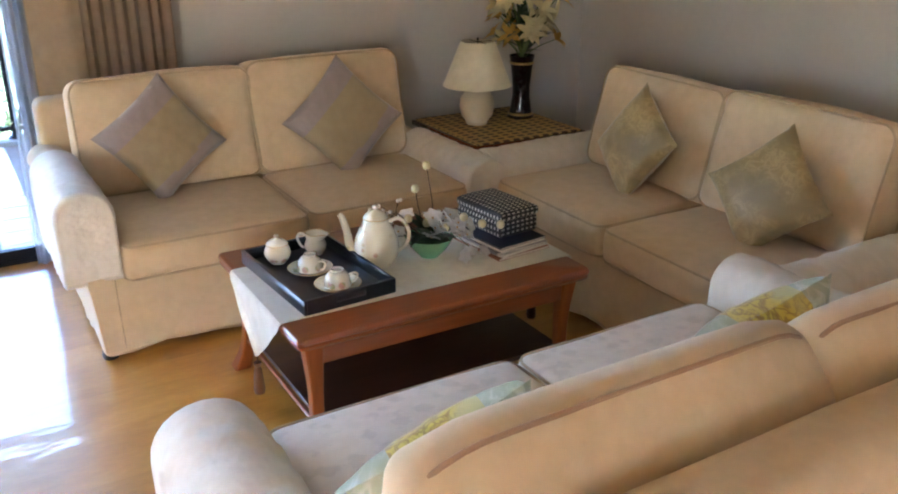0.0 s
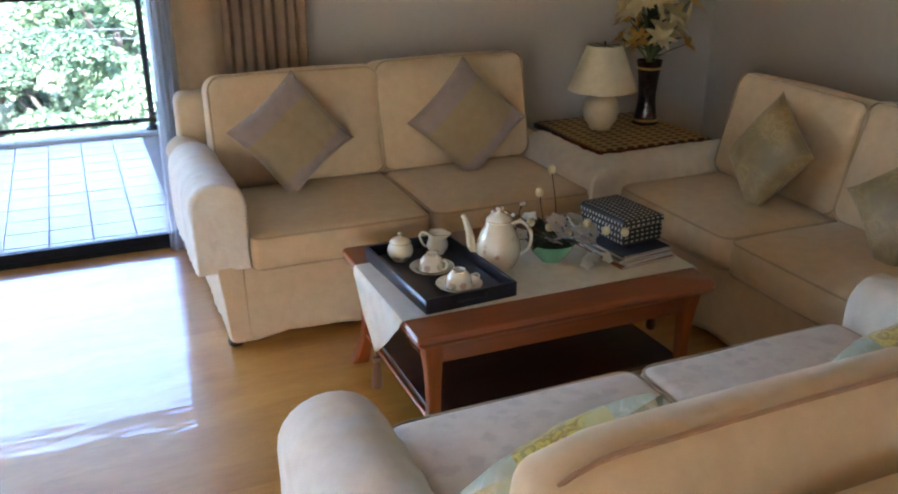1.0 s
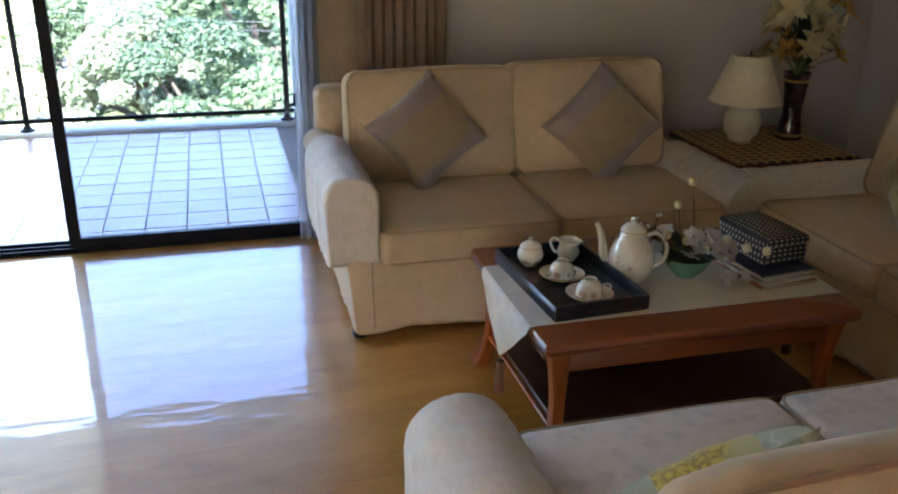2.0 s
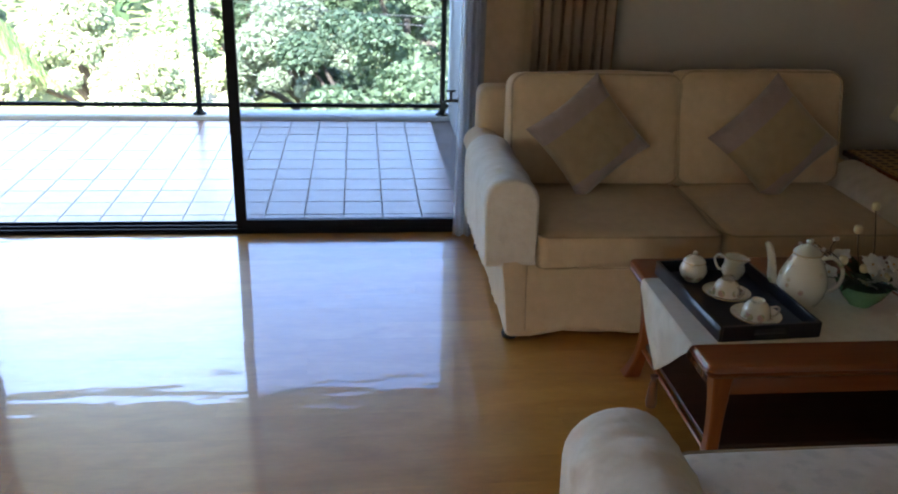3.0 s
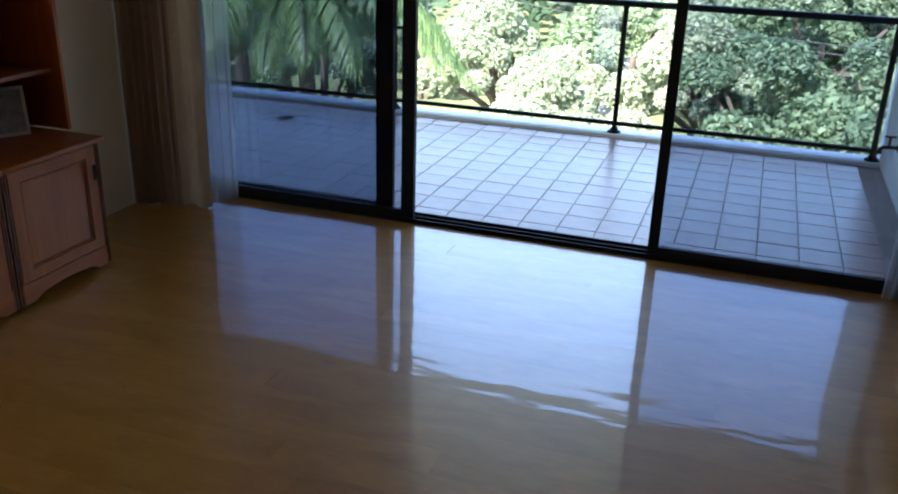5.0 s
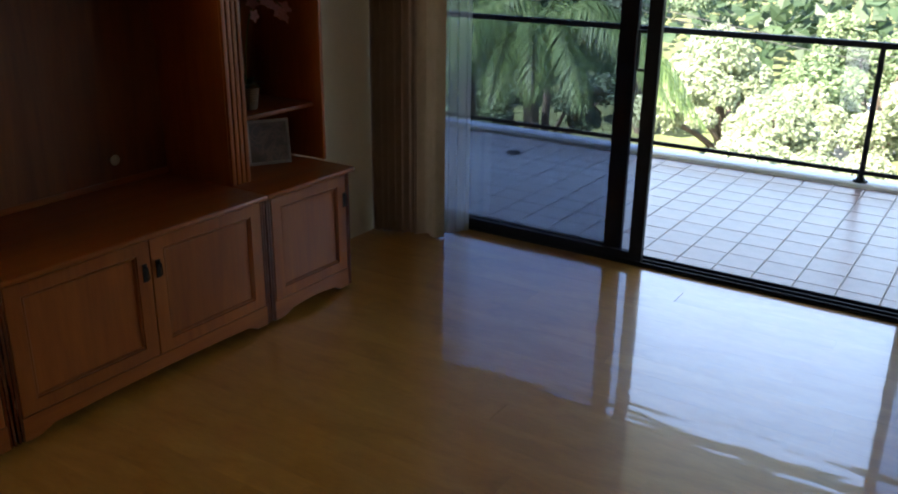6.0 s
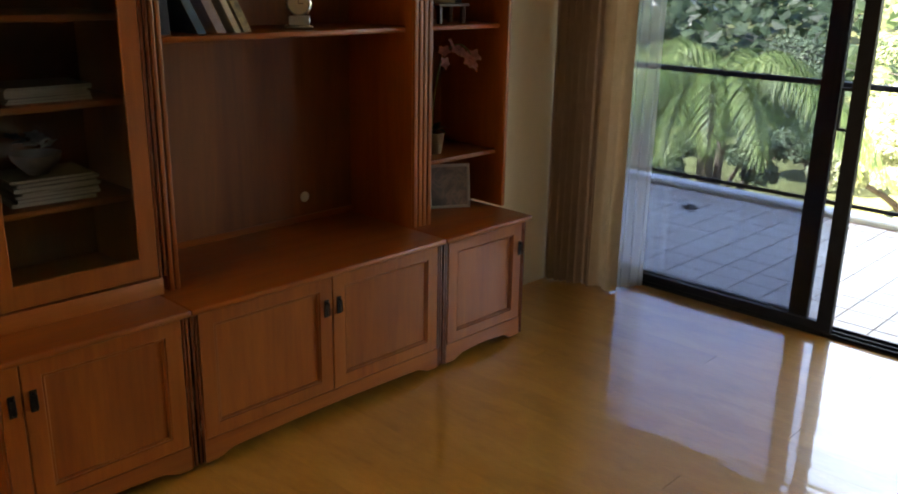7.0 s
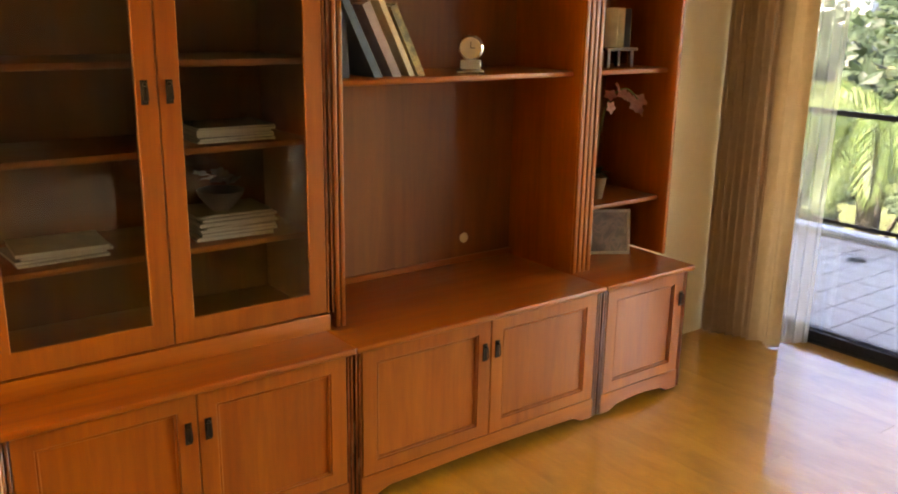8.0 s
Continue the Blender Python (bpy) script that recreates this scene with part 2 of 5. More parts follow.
LINEN = fabric("white_runner_linen", (0.74, 0.71, 0.62), damask=0.06, weave=180.0, crease=0.2)
TASSEL = fabric("brown_tassel", (0.16, 0.075, 0.035), weave=900.0)
RUBBER = plain("black_castor", (0.012, 0.012, 0.012), 0.5)
MAUVE = fabric("mauve_silk", (0.33, 0.265, 0.245), weave=300.0, rough=0.42, sheen=0.5, crease=0.6)
OCHRE = fabric("old_gold_silk", (0.36, 0.28, 0.165), weave=300.0, rough=0.45, sheen=0.5, crease=0.4)
OLIVE = figured("olive_brocade", (0.32, 0.232, 0.095), (0.43, 0.32, 0.15), (0.25, 0.185, 0.078), 20.0)
GOLD_FLORAL = figured("yellow_green_brocade", (0.62, 0.50, 0.07), (0.33, 0.20, 0.04), (0.52, 0.50, 0.22), 24.0, 0.32)
SILVER_GREEN = figured("silver_green_satin", (0.47, 0.53, 0.45), (0.66, 0.70, 0.64), (0.42, 0.45, 0.30), 16.0, 0.26)
LAMP_CLAY = plain("cream_ceramic", (0.62, 0.55, 0.40), 0.45, vary=0.08, scale=14, bumpy=0.25)
SHADE = fabric("cream_lampshade", (0.74, 0.67, 0.50), weave=200.0, crease=0.02)
VASE = plain("dark_bronze_glaze", (0.035, 0.018, 0.016), 0.25, vary=0.4, scale=30, coat=0.3)
JADE = plain("jade_green_glaze", (0.16, 0.36, 0.20), 0.18, vary=0.15, coat=0.5)
STEM = plain("green_stem", (0.10, 0.16, 0.05), 0.6)
BROWN_STEM = plain("brown_twig", (0.10, 0.06, 0.03), 0.7)
LEAF_IN = plain("dark_leaf", (0.035, 0.075, 0.03), 0.4, vary=0.3)
PETAL_WHITE = foliage("white_petal", (0.80, 0.79, 0.75), (0.90, 0.89, 0.86))
PETAL_CREAM = plain("cream_petal", (0.74, 0.66, 0.40), 0.55, vary=0.12)
PETAL_GOLD = plain("orange_petal", (0.70, 0.42, 0.10), 0.55, vary=0.15)
PETAL_PINK = plain("pink_petal", (0.66, 0.30, 0.28), 0.55, vary=0.15)
WOVEN_BOX = check_weave("black_white_weave", (0.012, 0.011, 0.012), (0.62, 0.58, 0.5), 0.0215, 0.0055)
WOVEN_MAT = check_weave("brown_gold_mat", (0.50, 0.32, 0.11), (0.075, 0.03, 0.014), 0.058, 0.011)
PAPER = plain("paper_edges", (0.80, 0.78, 0.72), 0.7, vary=0.1, scale=60)
PEWTER = plain("dull_pewter", (0.52, 0.52, 0.55), 0.35, metal=0.5, vary=0.1)
SILVER = plain("polished_silver", (0.62, 0.62, 0.62), 0.18, metal=0.9, vary=0.08)
DIAL = plain("white_dial", (0.68, 0.67, 0.63), 0.4, vary=0.03)
PHOTO = figured("faded_photograph", (0.26, 0.26, 0.28), (0.40, 0.34, 0.34), (0.17, 0.16, 0.18), 14.0, 0.25)
BASKET = check_weave("cane_basket", (0.08, 0.045, 0.02), (0.33, 0.2, 0.09), 0.012, 0.002)
CREAM_PLASTIC = plain("cream_plastic", (0.7, 0.66, 0.55), 0.4, vary=0.04)
def book(name, c):
    return plain(name, c, 0.45, vary=0.12, scale=24)
COVERS = [book("blue_cover", (0.07, 0.14, 0.24)), book("lilac_cover", (0.38, 0.32, 0.36)), book("ivory_cover", (0.62, 0.58, 0.46)),
          figured("mottled_cover", (0.25, 0.2, 0.1), (0.45, 0.36, 0.16), (0.15, 0.13, 0.08), 60.0), book("navy_cover", (0.03, 0.04, 0.08)),
          book("grey_cover", (0.3, 0.3, 0.32)), book("rust_cover", (0.32, 0.12, 0.06)), book("white_cover", (0.7, 0.69, 0.66))]
TILE = plain("terracotta_tile", (0.46, 0.285, 0.24), 0.26, vary=0.12, scale=6.0, bumpy=0.08)
GROUT = plain("grey_grout", (0.33, 0.26, 0.23), 0.8)
CONCRETE = plain("pale_concrete", (0.55, 0.53, 0.5), 0.85, vary=0.12, scale=1.5)
GRASS = plain("dry_grass", (0.13, 0.15, 0.055), 0.95, vary=0.35, scale=0.5)
BARK = plain("bark", (0.12, 0.09, 0.065), 0.9, vary=0.35, scale=6.0, bumpy=0.4)
# Leaf tones lightened and greyed to paint in outdoor haze and pane glare.
LEAVES = [foliage("hazed_mid_green_leaves", (0.08, 0.13, 0.06), (0.33, 0.41, 0.22)), foliage("hazed_yellow_green_leaves", (0.22, 0.27, 0.15), (0.52, 0.55, 0.38)),
          foliage("hazed_deep_green_leaves", (0.05, 0.09, 0.05), (0.24, 0.32, 0.18))]
PALM_LEAF = foliage("palm_leaves", (0.08, 0.15, 0.04), (0.27, 0.35, 0.12))
FAR_WOOD = foliage("far_wood_leaves", (0.03, 0.06, 0.025), (0.08, 0.13, 0.06))
ROOF_SHEET = plain("grey_roof", (0.35, 0.38, 0.42), 0.5, vary=0.1)


def sheer_cloth():
    m = bpy.data.materials.new("sheer_voile")
    m.use_nodes = True
    t = m.node_tree
    b = t.nodes["Principled BSDF"]
    b.inputs["Base Color"].default_value, b.inputs["Roughness"].default_value = (0.8, 0.82, 0.84, 1), 0.8
    tr, tl = node(t, "BsdfTransparent"), node(t, "BsdfTranslucent", Color=(0.92, 0.93, 0.95, 1))
    one, two = node(t, "MixShader", Fac=0.6), node(t, "MixShader", Fac=0.42)
    weave = node(t, "TexWave", Scale=160.0)
    link(t, coords(t, (1, 1, 1)), weave.inputs["Vector"])
    link(t, ramp(t, weave.outputs[0], [(0.0, (0.52,) * 3), (1.0, (0.7,) * 3)]), two.inputs[0])
    link(t, b.outputs[0], one.inputs[1]), link(t, tl.outputs[0], one.inputs[2])
    link(t, one.outputs[0], two.inputs[1]), link(t, tr.outputs[0], two.inputs[2])
    link(t, two.outputs[0], t.nodes["Material Output"].inputs[0])
    return m


SHEER = sheer_cloth()


# ---- mesh helpers ----
def mesh_of(name, bm, material, smooth=True):
    me = bpy.data.meshes.new(name)
    bm.normal_update()
    bm.to_mesh(me)
    bm.free()
    me.materials.append(material)
    if smooth:
        me.shade_smooth()
        me.set_sharp_from_angle(angle=radians(38))
    return me


def thing(name, at, label, category, group="", turn=0.0):
    ob = new(name)
    ob.matrix_basis = pose(*at, 0, 0, turn)
    return tagged(ob, label, category, group)


def setting(name, bm, material):
    return tagged(new(name, mesh_of(name, bm, material)), kind="structure")


def part(name, bm, material, parent, label="", smooth=True):
    ob = new(name, mesh_of(name, bm, material, smooth))
    ob.parent = parent
    return tagged(ob, label) if label else ob


def solid(name, bm, material, label, category, group="", at=(0, 0, 0), turn=0.0):
    ob = new(name, mesh_of(name, bm, material))
    ob.matrix_basis = pose(*at, 0, 0, turn)
    return tagged(ob, label, category, group)


def moved(bm, m):
    bmesh.ops.transform(bm, matrix=m, verts=bm.verts)
    return bm


def box(a, b, bevel=0.0, seg=2):
    bm = bmesh.new()
    bmesh.ops.create_cube(bm, size=1)
    for v in bm.verts:
        v.co = Vector([a[i] + (b[i] - a[i]) * (v.co[i] + 0.5) for i in range(3)])
    if bevel:
        bmesh.ops.bevel(bm, geom=bm.edges[:], offset=bevel, segments=seg, affect="EDGES", profile=0.5)
    return bm


def boxes(spans, bevel=0.0):
    """Several butted boxes of one piece."""
    out = bmesh.new()
    for a, b in spans:
        add_to(out, box(a, b, bevel, 1))
    return out


def add_to(out, bm):
    me = bpy.data.meshes.new("tmp")
    bm.to_mesh(me)
    bm.free()
    out.from_mesh(me)
    bpy.data.meshes.remove(me)
    return out


def grid_mesh(points, closed_u=False, closed_v=False):
    """A skin over rows of points."""
    bm = bmesh.new()
    rows = [[bm.verts.new(p) for p in row] for row in points]
    nu, nv = len(rows), len(rows[0])
    for i in range(nu if closed_u else nu - 1):
        for j in range(nv if closed_v else nv - 1):
            bm.faces.new((rows[i][j], rows[(i + 1) % nu][j], rows[(i + 1) % nu][(j + 1) % nv], rows[i][(j + 1) % nv]))
    return bm


def lathe(profile, seg=28, cap=True):
    """Turned piece: (radius, height) from the bottom up."""
    pts = [[(r * math.cos(k * math.tau / seg), r * math.sin(k * math.tau / seg), z) for k in range(seg)] for r, z in profile]
    bm = grid_mesh(pts, closed_v=True)
    bmesh.ops.recalc_face_normals(bm, faces=bm.faces)
    if cap:
        bm.verts.ensure_lookup_table()
        n = len(bm.verts)
        for ring in (list(range(seg)), list(range(n - seg, n))):
            if profile[0 if ring[0] == 0 else -1][0] > 1e-4:
                bm.faces.new([bm.verts[i] for i in ring])
    bmesh.ops.recalc_face_normals(bm, faces=bm.faces)
    return bm


def tube(path, radius, seg=8, closed=False):
    """A round bar along a path; radius may be a list."""
    pts = [Vector(p) for p in path]
    n = len(pts)
    rows, side = [], None
    for i, p in enumerate(pts):
        a = pts[(i - 1) % n] if closed or i else p
        b = pts[(i + 1) % n] if closed or i < n - 1 else p
        d = (b - a).normalized()
        if side is None:
            side = d.orthogonal().normalized()
        side = (side - d * side.dot(d)).normalized()
        up = d.cross(side)
        r = radius[i] if isinstance(radius, (list, tuple)) else radius
        rows.append([p + (side * math.cos(k * math.tau / seg) + up * math.sin(k * math.tau / seg)) * r for k in range(seg)])
    bm = grid_mesh(rows, closed_u=closed, closed_v=True)
    if not closed:
        bm.verts.ensure_lookup_table()
        m = len(bm.verts)
        bm.faces.new([bm.verts[i] for i in range(seg)][::-1])
        bm.faces.new([bm.verts[i] for i in range(m - seg, m)])
    bmesh.ops.recalc_face_normals(bm, faces=bm.faces)
    return bm


def smooth_path(pts, steps=6):
    """Catmull-Rom through a few points."""
    p = [Vector(q) for q in pts]
    p = [p[0] * 2 - p[1]] + p + [p[-1] * 2 - p[-2]]
    out = []
    for i in range(1, len(p) - 2):
        for k in range(steps):
            t = k / steps
            out.append(0.5 * ((2 * p[i]) + (p[i + 1] - p[i - 1]) * t + (2 * p[i - 1] - 5 * p[i] + 4 * p[i + 1] - p[i + 2]) * t * t
                              + (3 * p[i] - p[i - 1] - 3 * p[i + 1] + p[i + 2]) * t ** 3))
    return out + [p[-2]]


def soft_box(size, r, bulge=(0, 0, 0), n=9, wob=0.0, seed=0.0):
    """An upholstered block centred on its middle: round edges, puffed faces, slight unevenness."""
    s = Vector(size) / 2
    bm = bmesh.new()
    index = {}

    def line(h):
        core = max(h - r, 1e-4)
        ends = [core + r * math.sin(a * math.pi / 8) / 1.0 for a in (0, 1, 2, 3, 4)]
        mids = [core * (2 * k / n - 1) for k in range(1, n)]
        return [-e for e in reversed(ends)] + mids + ends

    lines = [line(c) for c in s]

    def vert(p):
        key = tuple(round(c, 5) for c in p)
        if key not in index:
            inner = Vector([max(-(s[i] - r), min(s[i] - r, p[i])) for i in range(3)])
            d = Vector(p) - inner
            q = inner + d.normalized() * r if d.length > 1e-6 else Vector(p)
            u = [q[i] / s[i] for i in range(3)]
            w = Vector(q)
            for i in range(3):
                j, k = (i + 1) % 3, (i + 2) % 3
                w[i] += u[i] * bulge[i] * max(0, 1 - u[j] ** 2) * max(0, 1 - u[k] ** 2)
            if wob:
                w += noise.noise_vector(w * 3.5 + Vector((seed, seed * 1.7, 0))) * wob
            index[key] = bm.verts.new(w)
        return index[key]

    for i in range(3):
        j, k = (i + 1) % 3, (i + 2) % 3
        for sign in (-1, 1):
            for a in range(len(lines[j]) - 1):
                for b in range(len(lines[k]) - 1):
                    quad = []
                    for da, db in ((0, 0), (1, 0), (1, 1), (0, 1)):
                        p = [0, 0, 0]
                        p[i], p[j], p[k] = sign * s[i], lines[j][a + da], lines[k][b + db]
                        quad.append(vert(p))
                    if sign < 0:
                        quad.reverse()
                    if len(set(quad)) == 4:
                        bm.faces.new(quad)
    return bm


def round_loop(sx, sy, r, z, n=5):
    """A rounded rectangle path."""
    out = []
    for cx, cy, a0 in ((1, 1, 0), (-1, 1, 90), (-1, -1, 180), (1, -1, 270)):
        for k in range(n + 1):
            a = radians(a0 + 90 * k / n)
            out.append((cx * (sx / 2 - r) + r * math.cos(a), cy * (sy / 2 - r) + r * math.sin(a), z))
    return out


def pillow(size, thick, n=22, seed=0.0):
    """A scatter cushion standing on a corner-free square, in the xz plane, drawn-in sides and pointed corners."""
    bm = bmesh.new()
    h = size / 2
    sheets = []
    for side in (-1, 1):
        rows = []
        for i in range(n + 1):
            row = []
            for j in range(n + 1):
                u, v = 2 * i / n - 1, 2 * j / n - 1
                x = u * h * (1 - 0.09 * (1 - v * v) * abs(u) ** 3)
                z = v * h * (1 - 0.09 * (1 - u * u) * abs(v) ** 3)
                puff = (max(0, 1 - u ** 2) * max(0, 1 - v ** 2)) ** 0.42
                w = noise.noise(Vector((u * 1.7 + seed, v * 1.7, seed))) * 0.10
                y = side * thick / 2 * puff * (1 + w) + 0.004 * noise.noise(Vector((u * 5, v * 5, seed)))
                if side > 0 and (i in (0, n) or j in (0, n)):
                    row.append(sheets[0][i][j])
                else:
                    row.append(bm.verts.new((x, y, z)))
            rows.append(row)
        sheets.append(rows)
        for i in range(n):
            for j in range(n):
                q = [rows[i][j], rows[i + 1][j], rows[i + 1][j + 1], rows[i][j + 1]]
                bm.faces.new(q if side < 0 else q[::-1])
    return bm


def ring(u0, u1, v0, v1, fu, fv, w0, w1, axis, soft=0.0):
    """A rectangular frame of one piece; axis: the way it faces (0: x, 1: y)."""
    def at(u, v, w):
        return (w, u, v) if axis == 0 else (u, w, v)
    c = min(soft, 0.004)
    loops = []
    for (a, b, d, e), w in (((u0, u1, v0, v1), w0), ((u0, u1, v0, v1), w1 - c), ((u0 + c, u1 - c, v0 + c, v1 - c), w1),
                            ((u0 + fu - c, u1 - fu + c, v0 + fv - c, v1 - fv + c), w1), ((u0 + fu, u1 - fu, v0 + fv, v1 - fv), w1 - c), ((u0 + fu, u1 - fu, v0 + fv, v1 - fv), w0)):
        loops.append([at(a, d, w), at(b, d, w), at(b, e, w), at(a, e, w)])
    bm = grid_mesh(loops, closed_u=True, closed_v=True)
    if c == 0:
        bmesh.ops.remove_doubles(bm, verts=bm.verts, dist=1e-6)
    bmesh.ops.recalc_face_normals(bm, faces=bm.faces)
    return bm


# ---- the room ----
X0, X1, Y0, Y1, TOP = -1.84, 5.42, -2.6, 5.30, 2.52
OPEN_L, OPEN_R, HEAD = -1.62, 2.36, 2.2
setting("floor", box((X0, Y0, -0.12), (X1, Y1 + 0.10, -0.016)), SUBFLOOR)
setting("ceiling", box((X0 - 0.2, Y0 - 0.2, TOP), (X1 + 0.2, Y1 + 0.16, TOP + 0.2)), CEILING)
setting("wall_north", boxes([((OPEN_R, Y1, -0.1), (X1 + 0.2, Y1 + 0.16, TOP)), ((X0 - 0.2, Y1, -0.1), (OPEN_L, Y1 + 0.16, TOP)),
                             ((OPEN_L, Y1, HEAD), (OPEN_R, Y1 + 0.16, TOP))]), WALL)
setting("wall_east", box((X1, Y0, -0.1), (X1 + 0.2, Y1, TOP)), WALL)
setting("wall_west", box((X0 - 0.2, Y0, -0.1), (X0, Y1, TOP)), WALL_WARM)
setting("wall_nib", box((X0, 4.30, -0.016), (-1.668, Y1, TOP)), WALL_WARM)
SX0, SX1, SH = -1.6, -1.0, 2.2          # unseen sunny opening in the wall behind the camera, added for fill light
setting("wall_south", boxes([((X0 - 0.2, Y0 - 0.2, -0.1), (SX0, Y0, TOP)), ((SX1, Y0 - 0.2, -0.1), (X1 + 0.2, Y0, TOP)), ((SX0, Y0 - 0.2, SH), (SX1, Y0, TOP))]), WALL)


def sash(parent, x0, x1, y, stile_l, stile_r, rail=0.063, label=""):
    """A framed glass panel of the sliding door."""
    top = HEAD - 0.04
    bm = ring(x0, x1, 0.004, top, 0.05, rail - 0.004, y - 0.016, y + 0.016, 1)
    for v in bm.verts:
        if abs(v.co.x - (x0 + 0.05)) < 1e-5:
            v.co.x = x0 + stile_l
        elif abs(v.co.x - (x1 - 0.05)) < 1e-5:
            v.co.x = x1 - stile_r
    f = part("sash", bm, BLACK_METAL, parent, label)
    p = part("pane", box((x0 + stile_l, y - 0.003, rail), (x1 - stile_r, y + 0.003, top - rail + 0.004)), PANE, f, "tinted glass pane", False)
    p.visible_shadow = False
    return f


door = tagged(new("window_1"), "black aluminium sliding balcony door with tinted glass, half open", kind="structure")
part("track", boxes([((OPEN_L, 5.270, -0.016), (OPEN_R, 5.395, 0.004)), ((OPEN_L, 5.283, 0.004), (OPEN_R, 5.290, 0.022)),
                     ((OPEN_L, 5.324, 0.004), (OPEN_R, 5.332, 0.026)), ((OPEN_L, 5.383, 0.004), (OPEN_R, 5.392, 0.026))], 0.001), BLACK_METAL, door)
part("head", box((OPEN_L, 5.280, HEAD - 0.04), (OPEN_R, 5.392, HEAD)), BLACK_METAL, door)
part("jamb", box((OPEN_L, 5.282, 0.004), (OPEN_L + 0.04, 5.39, HEAD - 0.04)), BLACK_METAL, door)
part("jamb", box((OPEN_R - 0.04, 5.282, 0.004), (OPEN_R, 5.39, HEAD - 0.04)), BLACK_METAL, door)
sash(door, OPEN_L + 0.04, -0.262, 5.358, 0.06, 0.098)
slider = sash(door, -1.52, -0.118, 5.307, 0.07, 0.072)
sash(door, 1.148, OPEN_R - 0.04, 5.307, 0.051, 0.05)
part("handle", boxes([((-0.232, 5.292, 1.22), (-0.19, 5.306, 1.235)), ((-0.232, 5.292, 1.03), (-0.19, 5.306, 1.045)), ((-0.236, 5.288, 1.03), (-0.226, 5.31, 1.235))], 0.002),
     BLACK_METAL, slider, "black pull handle")


def drape(name, x0, x1, y, folds, depth, material, label, top=2.46, bottom=0.008, seed=1.0, flare=0.0, slant=0.0):
    """Hanging cloth in uneven vertical folds; slant: how far the far end lies nearer the window."""
    n, rows = folds * 12, []
    for k in range(26):
        z = bottom + (top - bottom) * k / 25
        grip = 0.75 + 0.25 * (1 - k / 25)
        row = []
        for j in range(n + 1):
            s = j / n
            warp = s + 0.05 * noise.noise(Vector((s * 6, seed, 0))) * (1 - abs(2 * s - 1))
            x = x0 + (x1 - x0) * warp - flare * (1 - k / 25) ** 2 * (1 - s)
            w = 0.7 + 0.6 * noise.noise(Vector((s * folds * 0.8, seed * 3, 0.15 * z)))
            yy = y + slant * s + depth * grip * w * math.sin(math.tau * folds * s + 0.5 * noise.noise(Vector((s * 9, z * 0.6, seed))))
            row.append((x, yy, z))
        rows.append(row)
    bm = grid_mesh(rows)
    bmesh.ops.solidify(bm, geom=bm.faces[:], thickness=0.004)
    return tagged(new(name, mesh_of(name, bm, material)), label, "curtain")


drape("curtain", -1.655, -1.385, 4.93, 7, 0.035, CURTAIN, "beige pleated drape gathered beside the balcony door", seed=2.0, slant=0.10)
drape("curtain", -1.39, -1.228, 5.0, 1, 0.035, CURTAIN_EDGE, "sand-coloured leading edge of the gathered drape", seed=4.0, slant=0.05)
drape("sheer_curtain", -1.262, -1.18, 5.09, 3, 0.018, SHEER, "white sheer voile hanging beside the door", seed=5.0, slant=0.15)
drape("curtain", 2.555, 2.96, 5.20, 8, 0.035, CURTAIN, "beige pleated drape gathered behind the cream sofa", seed=7.0)
drape("curtain", 2.345, 2.565, 5.19, 1, 0.03, CURTAIN_EDGE, "flat sand-coloured drape edge behind the sofa", seed=8.0)
drape("sheer_curtain", 2.245, 2.355, 5.20, 3, 0.022, SHEER, "white sheer voile hanging by the sofa arm", seed=9.0, flare=0.02)


# ---- sofas ----
def arm_profile(aw, h, inner, grow=0.0, hem_out=0.05, hem_in=0.05, splay=0.045, tuck=1.4):
    """Cross-section of a rolled arm; inner: +1 when the seat lies towards larger x."""
    r, pts = aw / 2 + grow, []
    top = h + grow
    zc = top - min(0.125, r)
    for k in range(13):
        a = math.pi * k / 12
        pts.append((aw / 2 + inner * r * math.cos(a), zc + (top - zc) * math.sin(a) ** 0.9))
    out_x = aw / 2 - inner * r
    steps = 5
    for k in range(1, steps + 1):
        s = k / steps
        pts.append((out_x + inner * splay * s ** tuck, zc + (hem_out - zc) * s))
    for k in range(steps):
        s = k / steps
        pts.append((aw / 2 + inner * r, hem_in + (zc - hem_in) * s))
    return pts


